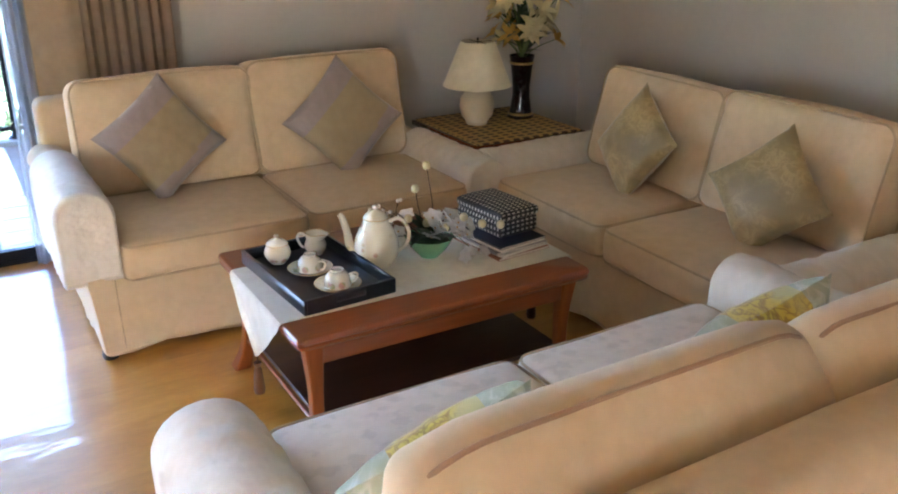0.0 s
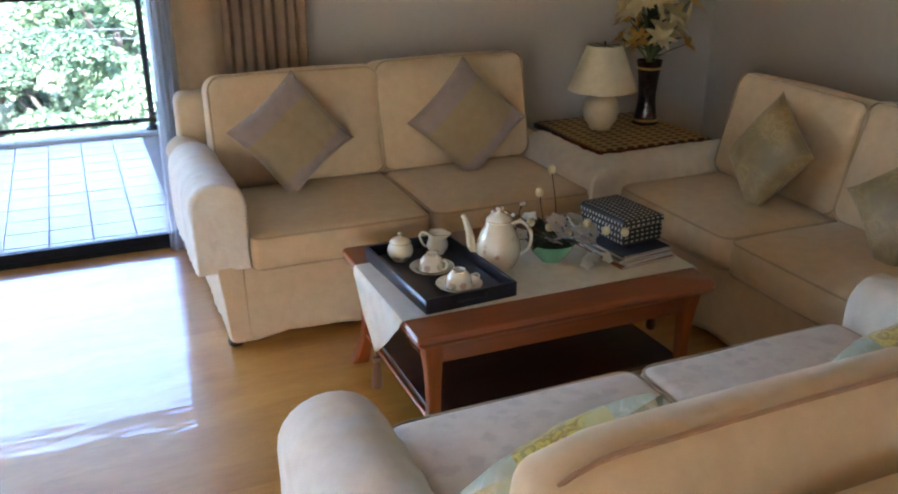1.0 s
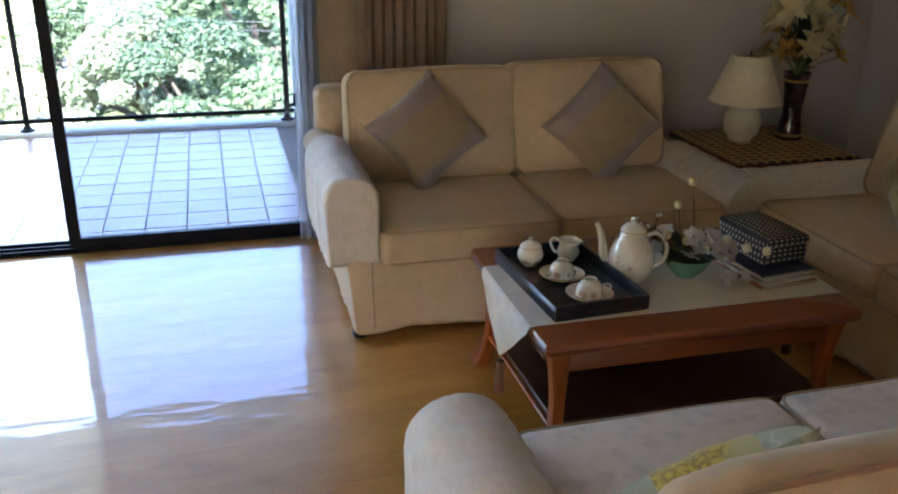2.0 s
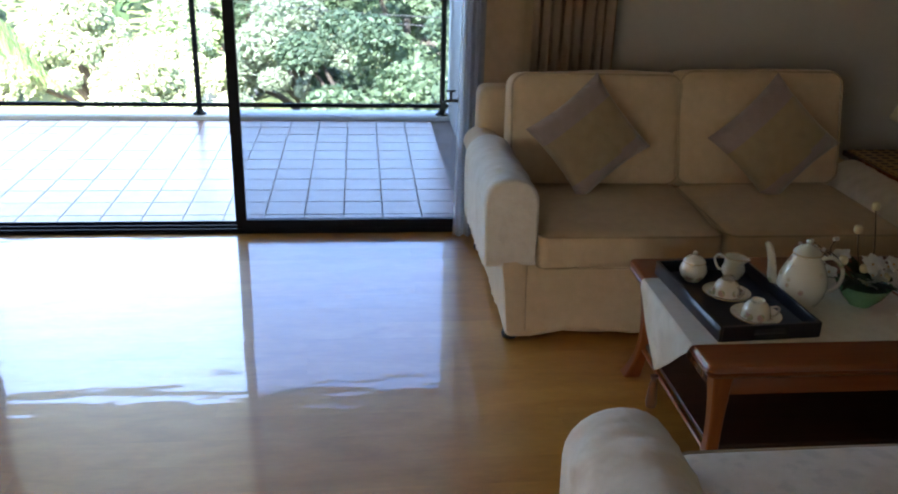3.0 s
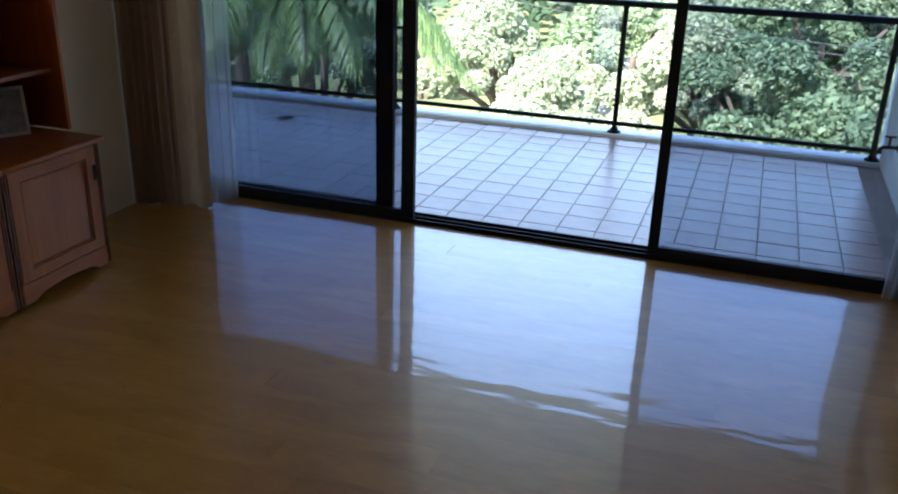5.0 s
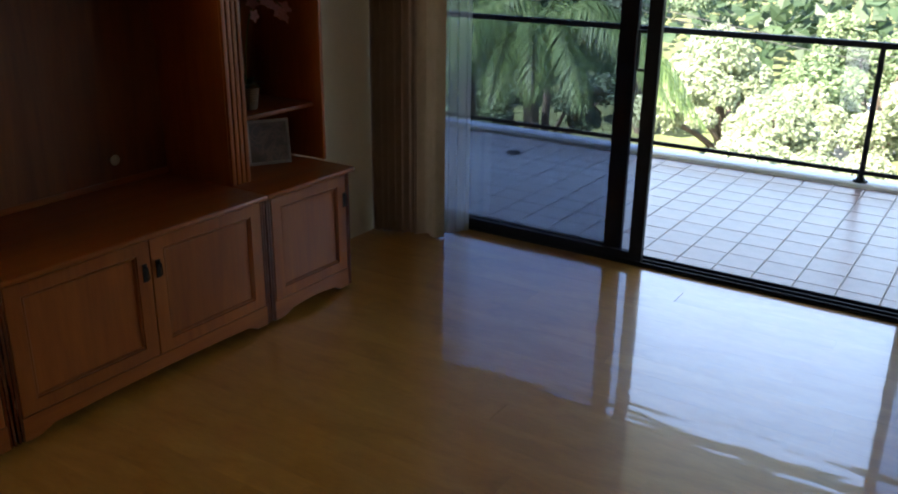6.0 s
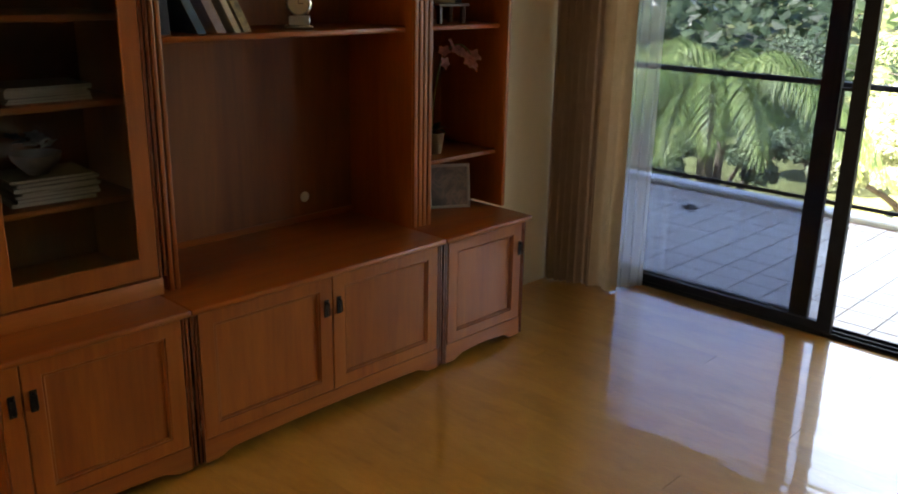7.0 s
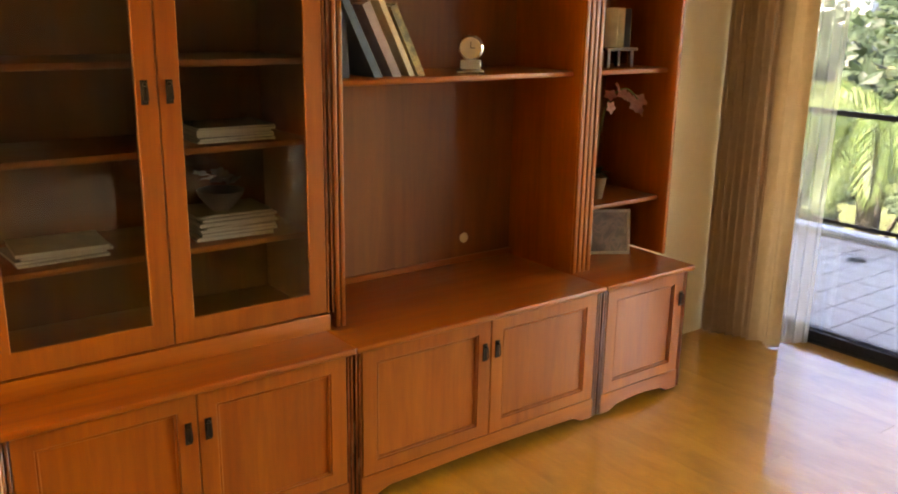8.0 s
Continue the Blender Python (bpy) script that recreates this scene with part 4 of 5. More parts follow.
for k in range(22):
    s, z = rng.uniform(-1, 1), rng.uniform(0.075, 0.155)
    at = (0.0 + 0.11 * s + rng.uniform(-0.03, 0.03), 0.02 - 0.06 * s + rng.uniform(-0.06, 0.03), z)
    part("blossom", moved(blossom(rng.uniform(0.022, 0.038), 5, 0.95, 0.9), pose(*at, rng.uniform(0, 65), rng.uniform(-60, 20), rng.uniform(0, 72))), PETAL_WHITE, bowl)
    part("heart", moved(soft_box((0.007, 0.007, 0.007), 0.0033, n=2), Matrix.Translation(Vector(at) + Vector((-0.002, -0.003, 0.004)))), PETAL_GOLD, bowl, "yellow flower heart")
for k in range(5):
    part("blossom", moved(blossom(0.024, 5, 0.9, 0.9), pose(0.06 + 0.022 * k, -0.14 + 0.018 * (k % 3), 0.03 + 0.008 * (k % 2), 40, 25 * k - 50, 0)), PETAL_WHITE, bowl)
part("stem", tube(smooth_path([(0.02, -0.02, 0.07), (0.06, -0.08, 0.085), (0.10, -0.12, 0.04)], 5), 0.0015, 5), STEM, bowl)
for tip, curl in (((0.03, 0.07, 0.30), 0.02), ((-0.03, 0.04, 0.235), -0.02)):
    part("stem", tube(smooth_path([(0, 0, 0.06), (tip[0] * 0.3 + curl, tip[1] * 0.4, 0.16), tip], 7), 0.0022, 6), BROWN_STEM, bowl)
    part("bud", moved(soft_box((0.026, 0.026, 0.03), 0.0125, n=2), Matrix.Translation(tip)), PETAL_CREAM, bowl, "round cream bud")
for k in range(9):
    base = Vector((-0.16 + 0.012 * k, 0.10 + rng.uniform(-0.04, 0.03), 0.13 + rng.uniform(-0.03, 0.06)))
    part("stem", tube(smooth_path([(-0.02, 0.01, 0.07), (-0.09, 0.06, 0.13 + 0.01 * (k % 3)), base], 5), 0.0011, 5), BROWN_STEM, bowl)
    part("bud", moved(soft_box((0.013, 0.013, 0.013), 0.006, n=2), Matrix.Translation(base)), PETAL_WHITE, bowl)
for k in range(6):
    p = Vector((-0.07 + 0.055 * k, 0.02 - 0.03 * k, 0.115 + rng.uniform(-0.02, 0.03)))
    part("bud", moved(soft_box((0.028, 0.028, 0.03), 0.0135, n=2), Matrix.Translation(p)), PETAL_CREAM, bowl, "round cream bud")

z = SURF
for k, (sx, sy, h, col, tn) in enumerate(((0.225, 0.300, 0.008, 6, 5), (0.215, 0.29, 0.010, 7, 9), (0.22, 0.285, 0.007, 5, 3), (0.205, 0.275, 0.010, 7, 8), (0.205, 0.28, 0.006, 4, 6))):
    m = thing("magazine", (3.60, 3.445, z), "glossy magazine in a stack on the table", "magazine", "magazines on the table", tn)
    part("pages", box((-sx / 2 + 0.002, -sy / 2 + 0.002, 0.001), (sx / 2 - 0.003, sy / 2 - 0.002, h - 0.001)), PAPER, m)
    part("cover", boxes([((-sx / 2, -sy / 2, 0), (sx / 2, sy / 2, 0.001)), ((-sx / 2, -sy / 2, h - 0.001), (sx / 2, sy / 2, h)), ((-sx / 2, -sy / 2, 0.001), (-sx / 2 + 0.0015, sy / 2, h - 0.001))]), COVERS[col], m)
    z += h + 0.0002
wb = thing("woven_box", (3.63, 3.50, z), "black and white woven lidded box on magazines", "box", turn=6)
part("body", moved(soft_box((0.17, 0.255, 0.062), 0.012, (0.004, 0.004, 0), n=6), Matrix.Translation((0, 0, 0.031))), WOVEN_BOX, wb)
part("lid", moved(soft_box((0.178, 0.263, 0.034), 0.014, (0.002, 0.002, 0.008), n=6), Matrix.Translation((0, 0, 0.077))), WOVEN_BOX, wb)

# ---- corner table, lamp and vase ----
st = thing("side_table", (4.43, 4.715, 0), "square dark wooden corner table between the sofas", "side table")
part("tabletop", box((-0.325, -0.325, 0.474), (0.325, 0.325, 0.50), 0.004), MAHOGANY, st)
for sx in (-1, 1):
    part("apron", box((sx * 0.28 - 0.01, -0.26, 0.40), (sx * 0.28 + 0.01, 0.26, 0.474)), MAHOGANY, st)
    part("apron", box((-0.26, sx * 0.28 - 0.01, 0.40), (0.26, sx * 0.28 + 0.01, 0.474)), MAHOGANY, st)
    for sy in (-1, 1):
        part("leg", box((sx * 0.28 - 0.022, sy * 0.28 - 0.022, 0), (sx * 0.28 + 0.022, sy * 0.28 + 0.022, 0.474), 0.004), MAHOGANY, st)
bm = soft_box((0.62, 0.62, 0.006), 0.0028, n=20)
mat_thing = solid("table_mat", bm, WOVEN_MAT, "brown and gold woven mat covering the table", "table mat", at=(4.43, 4.715, 0.5032))
LZ = 0.5065
lamp = thing("table_lamp", (4.345, 4.775, LZ), "round cream ceramic lamp with pleated cream shade, unlit", "table lamp")
part("base", lathe([(0.0, 0.0), (0.052, 0.0), (0.056, 0.006), (0.054, 0.012), (0.080, 0.045), (0.090, 0.09), (0.084, 0.135), (0.060, 0.168), (0.034, 0.182), (0.030, 0.19), (0.012, 0.192), (0.010, 0.23)], 36), LAMP_CLAY, lamp)
bm = lathe([(0.172, 0.198), (0.170, 0.198), (0.085, 0.418), (0.087, 0.418), (0.172, 0.202)], 56, False)
for v in bm.verts:
    a = math.atan2(v.co.y, v.co.x)
    v.co.x *= 1 + 0.006 * math.sin(28 * a)
    v.co.y *= 1 + 0.006 * math.sin(28 * a)
shd = part("shade", bm, SHADE, lamp)
part("trim_band", tube([(0.173 * math.cos(a * math.tau / 48), 0.173 * math.sin(a * math.tau / 48), 0.201) for a in range(48)], 0.003, 6, True), SHADE, shd)
part("finial", add_to(lathe([(0.002, 0.23), (0.002, 0.42), (0.006, 0.424), (0.004, 0.434), (0.0, 0.438)], 10),
                      add_to(tube([(-0.085, 0, 0.416), (0.085, 0, 0.416)], 0.0015, 5), tube([(0, -0.085, 0.416), (0, 0.085, 0.416)], 0.0015, 5))), IRON, lamp, "dark metal finial and spider")

rng = random.Random(11)
vase = thing("vase", (4.625, 4.785, LZ), "tall dark waisted vase filled with artificial lilies", "vase")
vb = part("body", lathe([(0.0, 0.003), (0.068, 0.0), (0.07, 0.008), (0.062, 0.016), (0.055, 0.05), (0.046, 0.11), (0.045, 0.16), (0.053, 0.24), (0.061, 0.30), (0.066, 0.325), (0.062, 0.325), (0.05, 0.25), (0.0, 0.2)], 32, False), VASE, vase)
for zz, rr in ((0.022, 0.0625), (0.288, 0.0605)):
    part("band", lathe([(rr, zz - 0.006), (rr + 0.003, zz - 0.004), (rr + 0.003, zz + 0.004), (rr, zz + 0.006)], 32, False), GOLD, vb, "pale painted band")
for k in range(44):
    part("leaf", moved(leaf_blade(rng.uniform(0.12, 0.22), rng.uniform(0.025, 0.04), rng.uniform(0.25, 0.6)), pose(0, 0, 0.32 + rng.uniform(0, 0.16), 0, rng.uniform(-50, 0), rng.uniform(0, 360))), LEAF_IN, vase)
for k in range(27):
    a, rr, zz = k * 2.4 + rng.uniform(-0.3, 0.3), rng.uniform(0.05, 0.19), rng.uniform(0.37, 0.68)
    tip = (rr * math.cos(a), rr * math.sin(a), zz)
    part("stem", tube(smooth_path([(0, 0, 0.3), (tip[0] * 0.4, tip[1] * 0.4, 0.3 + (zz - 0.3) * 0.6), tip], 5), 0.0025, 5), STEM, vase)
    part("lily", moved(blossom(rng.uniform(0.065, 0.1), 6, 0.42, 1.0), pose(*tip, 0, 0, math.degrees(a)) @ pose(0, 0, 0, 0, rng.uniform(35, 75), 0)), PETAL_GOLD if k % 4 == 1 else PETAL_CREAM, vase)
for k in range(7):
    a, zz = rng.uniform(0, math.tau), rng.uniform(0.45, 0.68)
    tip = Vector((0.16 * math.cos(a), 0.16 * math.sin(a), zz))
    part("bud", tube(smooth_path([tip, tip * 1.08 + Vector((0, 0, 0.02)), tip * 1.16 + Vector((0, 0, 0.05))], 4), [0.003, 0.006, 0.009, 0.011, 0.011, 0.009, 0.007, 0.004, 0.001], 7), PETAL_CREAM, vase, "closed pale lily bud")


# ---- cherry wall unit along the west wall: three units side by side ----
FX, BACK, BZ = -1.20, -1.832, 0.598      # base front, back of the units, worktop underside
UX = -1.385                                # front of the upper parts


def bail(parent, y, z):
    """A small dark drop handle on a back plate, facing the room."""
    bm = boxes([((FX - 0.001, y - 0.011, z - 0.036), (FX + 0.003, y + 0.011, z + 0.036))], 0.001)
    add_to(bm, moved(lathe([(0.006, 0), (0.007, 0.004), (0.004, 0.010), (0.0, 0.011)], 8, False), pose(FX + 0.003, y, z + 0.024, 0, 90, 0)))
    add_to(bm, tube([(FX + 0.011, y - 0.006, z + 0.022), (FX + 0.014, y - 0.007, z - 0.02), (FX + 0.013, y, z - 0.028), (FX + 0.014, y + 0.007, z - 0.02), (FX + 0.011, y + 0.006, z + 0.022)], 0.0022, 6))
    return bm


def panel_door(unit, y0, y1, z0, z1, handle_y):
    """A frame-and-panel door whose panel lies back behind a dark bead."""
    f, r = 0.062, 0.052
    d = part("door", ring(y0, y1, z0, z1, f, r, FX - 0.02, FX, 0, 0.003), CHERRY, unit)
    part("panel", box((FX - 0.018, y0 + f + 0.0005, z0 + r + 0.0005), (FX - 0.011, y1 - f - 0.0005, z1 - r - 0.0005)), CHERRY, d)
    part("bead", ring(y0 + f + 0.0005, y1 - f - 0.0005, z0 + r + 0.0005, z1 - r - 0.0005, 0.009, 0.009, FX - 0.0108, FX - 0.0035, 0, 0.003), CHERRY, d, "moulded cherry bead")
    if handle_y is not None:
        part("handle", bail(d, handle_y, z0 + (z1 - z0) * 0.74), IRON, d, "dark iron drop handle")
    return d


def scalloped(y0, y1, z0, z1):
    """A shaped apron that runs down into bracket feet."""
    n, rows = 40, []
    for x in (FX - 0.02, FX - 0.001):
        low, high = [], []
        for k in range(n + 1):
            s = k / n
            e = min(s, 1 - s) * (y1 - y0)
            if e < 0.05:
                h = 0.0
            elif e < 0.13:
                q = (e - 0.05) / 0.08
                h = 0.7 * q * q * (3 - 2 * q) + 0.10 * math.sin(q * math.pi)
            else:
                h = 0.7 + 0.22 * math.sin((e - 0.13) / max(0.05, (y1 - y0) / 2 - 0.13) * math.pi / 2)
            low.append((x, y0 + (y1 - y0) * s, z0 + (z1 - z0) * h * 0.40))
            high.append((x, y0 + (y1 - y0) * s, z1))
        rows += [low, high] if x < FX - 0.01 else [high, low]
    bm = grid_mesh(rows, closed_u=True)
    bmesh.ops.holes_fill(bm, edges=bm.edges)
    bmesh.ops.recalc_face_normals(bm, faces=bm.faces)
    return bm


def base_unit(unit, y0, y1, doors, handles):
    part("carcass", boxes([((BACK, y0, 0.02), (FX - 0.022, y0 + 0.02, BZ)), ((BACK, y1 - 0.02, 0.02), (FX - 0.022, y1, BZ)), ((BACK, y0 + 0.02, 0.09), (FX - 0.03, y1 - 0.02, 0.11)),
                           ((BACK, y0 + 0.02, 0.11), (BACK + 0.01, y1 - 0.02, BZ))]), CHERRY_BACK, unit)
    for y in (y0, y1 - 0.024):
        part("stile", boxes([((FX - 0.022, y, 0.02), (FX - 0.001, y + 0.010, BZ)), ((FX - 0.022, y + 0.010, 0.02), (FX - 0.008, y + 0.014, BZ)), ((FX - 0.022, y + 0.014, 0.02), (FX - 0.001, y + 0.024, BZ))], 0.002), MAHOGANY, unit,
             "grooved dark side moulding")
    part("apron", scalloped(y0 + 0.024, y1 - 0.024, 0.018, 0.108), CHERRY_Y, unit)
    for y in (y0 + 0.05, y1 - 0.05):
        for x in (FX - 0.045, BACK + 0.05):
            part("glide", moved(lathe([(0.018, 0), (0.02, 0.004), (0.02, 0.02)], 12), Matrix.Translation((x, y, 0))), RUBBER, unit, "black floor glide")
    part("worktop", box((BACK, y0 - 0.004, BZ), (FX + 0.022, y1 + 0.002 if y1 < 4 else y1 + 0.022, BZ + 0.024), 0.007, 3), CHERRY_Y, unit)
    a, b = y0 + 0.026, y1 - 0.026
    w = (b - a) / doors
    for k in range(doors):
        panel_door(unit, a + w * k + 0.0015, a + w * (k + 1) - 0.0015, 0.110, BZ - 0.006, handles[k])


WT = BZ + 0.024
UTOP = 2.1
rows_group = "units of the wall cabinet"
left = thing("display_cabinet", (0, 0, 0), "cherry display cabinet with glass doors over panelled doors", "display cabinet", rows_group)
base_unit(left, 1.268, 2.379, 2, (1.791, 1.855))
mid = thing("television_cabinet", (0, 0, 0), "cherry wall unit with empty television niche and shelf", "cabinet", rows_group)
base_unit(mid, 2.387, 3.606, 2, (2.966, 3.028))
side = thing("shelf_cabinet", (0, 0, 0), "narrow cherry shelf unit with a single door", "shelf cabinet", rows_group)
base_unit(side, 3.615, 4.172, 1, (4.131,))


def shelf(unit, y0, y1, z, x1, name="shelf"):
    return part(name, box((BACK + 0.012, y0, z - 0.022), (x1, y1, z), 0.006, 2), CHERRY_Y, unit)


def upright(unit, y0, y1):
    u = part("upright", box((BACK, y0, WT), (UX - 0.02, y1, UTOP)), CHERRY, unit)
    for a, b in ((y0, y0 + (y1 - y0) * 0.44), (y0 + (y1 - y0) * 0.56, y1)):
        part("bead", box((UX - 0.02, a, WT), (UX - 0.004, b, UTOP), 0.004, 2), CHERRY, u)
    return u


# display cabinet: glazed upper part
HY0, HY1 = 1.291, 2.386
part("plinth", box((BACK, HY0, WT), (UX + 0.004, HY1 + 0.01, WT + 0.062), 0.003), CHERRY_Y, left)
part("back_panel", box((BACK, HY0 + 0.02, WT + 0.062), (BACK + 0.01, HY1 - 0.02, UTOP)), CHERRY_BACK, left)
part("side_panel", box((BACK, HY0, WT + 0.062), (UX - 0.022, HY0 + 0.02, UTOP)), CHERRY, left)
part("side_panel", box((BACK, HY1 - 0.02, WT + 0.062), (UX - 0.022, HY1, UTOP)), CHERRY, left)
part("cornice", box((BACK, HY0 - 0.02, UTOP), (UX + 0.03, HY1 + 0.02, UTOP + 0.05), 0.008), CHERRY_Y, left)
part("corner_moulding", boxes([((UX - 0.022, HY1, WT + 0.062), (UX - 0.002, HY1 + 0.012, UTOP)), ((UX - 0.022, HY1 + 0.012, WT + 0.062), (UX - 0.012, HY1 + 0.018, UTOP)), ((UX - 0.022, HY1 + 0.018, WT + 0.062), (UX - 0.002, HY1 + 0.030, UTOP))], 0.002),
     MAHOGANY, left, "grooved dark corner moulding")
for zz in (0.985, 1.308, 1.578):
    shelf(left, HY0 + 0.021, HY1 - 0.021, zz, -1.435)
for y0, y1, hy in ((HY0 + 0.002, 1.832, 1.792), (1.836, HY1 - 0.002, 1.867)):
    f, z0, z1 = 0.066, WT + 0.068, UTOP - 0.004
    d = part("glass_door", ring(y0, y1, z0, z1, f, 0.078, UX - 0.02, UX, 0, 0.003), CHERRY, left)
    g = part("pane", box((UX - 0.012, y0 + f, z0 + 0.078), (UX - 0.008, y1 - f, z1 - 0.078)), CABINET_GLASS, d, "clear glass pane", False)
    g.visible_shadow = False
    part("handle", moved(bail(d, hy, 1.489), Matrix.Translation((UX - FX, 0, 0))), IRON, d, "dark iron drop handle")

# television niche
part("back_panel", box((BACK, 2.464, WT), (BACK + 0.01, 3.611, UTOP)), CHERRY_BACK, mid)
upright(mid, 2.423, 2.464)
upright(mid, 3.611, 3.663)
part("skirting", box((BACK + 0.010, 2.464, WT), (BACK + 0.022, 3.611, WT + 0.028), 0.003), CHERRY_Y, mid)
shelf(mid, 2.465, 3.609, 1.497, -1.44)
part("top_board", box((BACK, 2.423, UTOP), (UX, 3.663, UTOP + 0.03), 0.004), CHERRY_Y, mid)
part("cable_cap", moved(lathe([(0.022, 0.0), (0.024, 0.004), (0.018, 0.008), (0.0, 0.009)], 20), pose(BACK + 0.01, 3.336, 0.735, 0, 90, 0)), CREAM_PLASTIC, mid, "round cream cable cap")

# narrow shelf unit
upright(side, 3.667, 3.719)
part("upright", box((BACK, 4.21, WT), (UX - 0.004, 4.23, UTOP), 0.002), CHERRY, side)
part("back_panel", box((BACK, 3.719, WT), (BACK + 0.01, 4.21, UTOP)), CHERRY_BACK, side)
for zz in (0.902, 1.497):
    shelf(side, 3.72, 4.209, zz, -1.44)
part("top_board", box((BACK, 3.667, UTOP), (UX, 4.23, UTOP + 0.03), 0.004), CHERRY_Y, side)


# ---- things in the wall unit ----
def book_on_edge(at, w, d, h, lean, cover, label):
    """Closed book; stands on its lower edge and leans towards smaller y."""
    b = new("book")
    b.matrix_basis = pose(*at, lean, 0, 0)
    tagged(b, label, "book", "books leaning on the shelf")
    part("pages", box((-d + 0.004, -w + 0.003, 0.003), (-0.004, -0.003, h - 0.004)), PAPER, b)
    part("cover", boxes([((-d, -w, 0), (0, -w + 0.003, h)), ((-d, -0.003, 0), (0, 0, h)), ((-0.004, -w + 0.003, 0), (0, -0.003, h))]), cover, b)


SZ = 1.497
for y, w, h, cover, label in ((2.69, 0.030, 0.31, 0, "blue hardback book leaning on the shelf"), (2.772, 0.034, 0.30, 1, "lilac hardback book leaning on the shelf"),
                              (2.833, 0.022, 0.31, 2, "ivory hardback book leaning on the shelf"), (2.88, 0.030, 0.29, 3, "mottled gold book leaning on the shelf")):
    book_on_edge((-1.49, y, SZ + 0.0005), w, 0.21, h, 27, COVERS[cover], label)
book_on_edge((-1.51, 2.563, SZ + 0.0005), 0.04, 0.2, 0.25, 3, COVERS[4], "dark navy book against the upright")
book_on_edge((-1.51, 2.516, SZ + 0.0005), 0.035, 0.2, 0.24, 2, COVERS[4], "dark navy book against the upright")

ck = thing("mantel_clock", (-1.52, 3.115, SZ + 0.0005), "small silver mantel clock with white dial", "clock", turn=52)
part("base", boxes([((-0.055, -0.025, 0), (0.055, 0.025, 0.014)), ((-0.042, -0.02, 0.014), (0.042, 0.02, 0.055))], 0.004), SILVER, ck)
cs = part("case", moved(lathe([(0.0, -0.02), (0.044, -0.02), (0.05, -0.012), (0.05, 0.012), (0.044, 0.018), (0.0, 0.018)], 28), pose(0, 0, 0.098, 90, 0, 0)), SILVER, ck)
dl = part("dial", moved(lathe([(0.0, 0), (0.040, 0), (0.040, 0.003), (0.0, 0.003)], 28), pose(0, -0.0185, 0.098, 90, 0, 0)), DIAL, cs, "white dial")
part("pointer", boxes([((-0.0015, -0.0245, 0.098), (0.0015, -0.0225, 0.122)), ((0.0, -0.0245, 0.0965), (0.018, -0.0225, 0.0995))]), RUBBER, cs, "black clock pointer")
part("post", lathe([(0.004, 0.014), (0.005, 0.06)], 8), SILVER, ck)


def magazine_pile(y, z, count, group, seed):
    r = random.Random(seed)
    for k in range(count):
        h = r.uniform(0.006, 0.013)
        m = thing("magazine", (-1.59 + r.uniform(-0.01, 0.01), y + r.uniform(-0.012, 0.012), z), "pale magazine in a pile behind glass", "magazine", group, r.uniform(-5, 5))
        part("pages", box((-0.10, -0.132, 0.0008), (0.10, 0.132, h - 0.0008)), PAPER, m)
        part("cover", boxes([((-0.102, -0.134, 0), (0.102, 0.134, 0.0008)), ((-0.102, -0.134, h - 0.0008), (0.102, 0.134, h))]), COVERS[(7, 5, 7, 2)[k % 4]], m)
        z += h + 0.0002
    return z


magazine_pile(2.116, 1.3085, 6, "magazines on the upper shelf", 1)
top_z = magazine_pile(2.116, 0.9855, 8, "magazines on the lower shelf", 2)
magazine_pile(1.554, 0.9855, 4, "magazines on the low shelf", 3)
ob = thing("ornament_bowl", (-1.58, 2.09, top_z), "grey pottery bowl with dried flowers on magazines", "bowl")
part("bowl", lathe([(0.0, 0.004), (0.03, 0.0), (0.05, 0.02), (0.075, 0.05), (0.08, 0.068), (0.076, 0.068), (0.045, 0.025), (0.0, 0.014)], 24, False), COVERS[5], ob)
rng = random.Random(3)
for k in range(7):
    part("dried_flower", moved(blossom(0.035, 5, 0.7, 0.9), pose(rng.uniform(-0.05, 0.05), rng.uniform(-0.05, 0.05), rng.uniform(0.07, 0.12), rng.uniform(-40, 40), rng.uniform(-40, 40), 0)), COVERS[5], ob)

pf = new("photo_frame")
pf.matrix_basis = pose(-1.53, 3.988, WT + 0.0005, 0, -9, -30)
tagged(pf, "pewter photo frame leaning on the cabinet top", "picture frame")
part("frame_rim", ring(-0.105, 0.105, 0.0, 0.215, 0.014, 0.014, -0.012, 0.0, 0, 0.003), PEWTER, pf)
part("picture", box((-0.010, -0.0905, 0.0145), (-0.004, 0.0905, 0.2005)), PHOTO, pf, "faded picture behind glass")

po = thing("potted_orchid", (-1.57, 3.9, 0.9025), "pink artificial orchid in a small cane pot", "potted plant")
part("pot", lathe([(0.0, 0.002), (0.045, 0.0), (0.058, 0.09), (0.062, 0.1), (0.054, 0.1), (0.0, 0.08)], 22, False), BASKET, po)
part("stem", tube(smooth_path([(0, 0, 0.08), (0.01, 0.0, 0.25), (0.03, 0.03, 0.44), (0.05, 0.12, 0.50), (0.06, 0.22, 0.43)], 7), 0.003, 6), STEM, po)
rng = random.Random(8)
for k in range(7):
    part("leaf", moved(leaf_blade(rng.uniform(0.1, 0.17), 0.035, rng.uniform(0.3, 0.8)), pose(0, 0, 0.09, 0, -20, k * 52)), LEAF_IN, po)
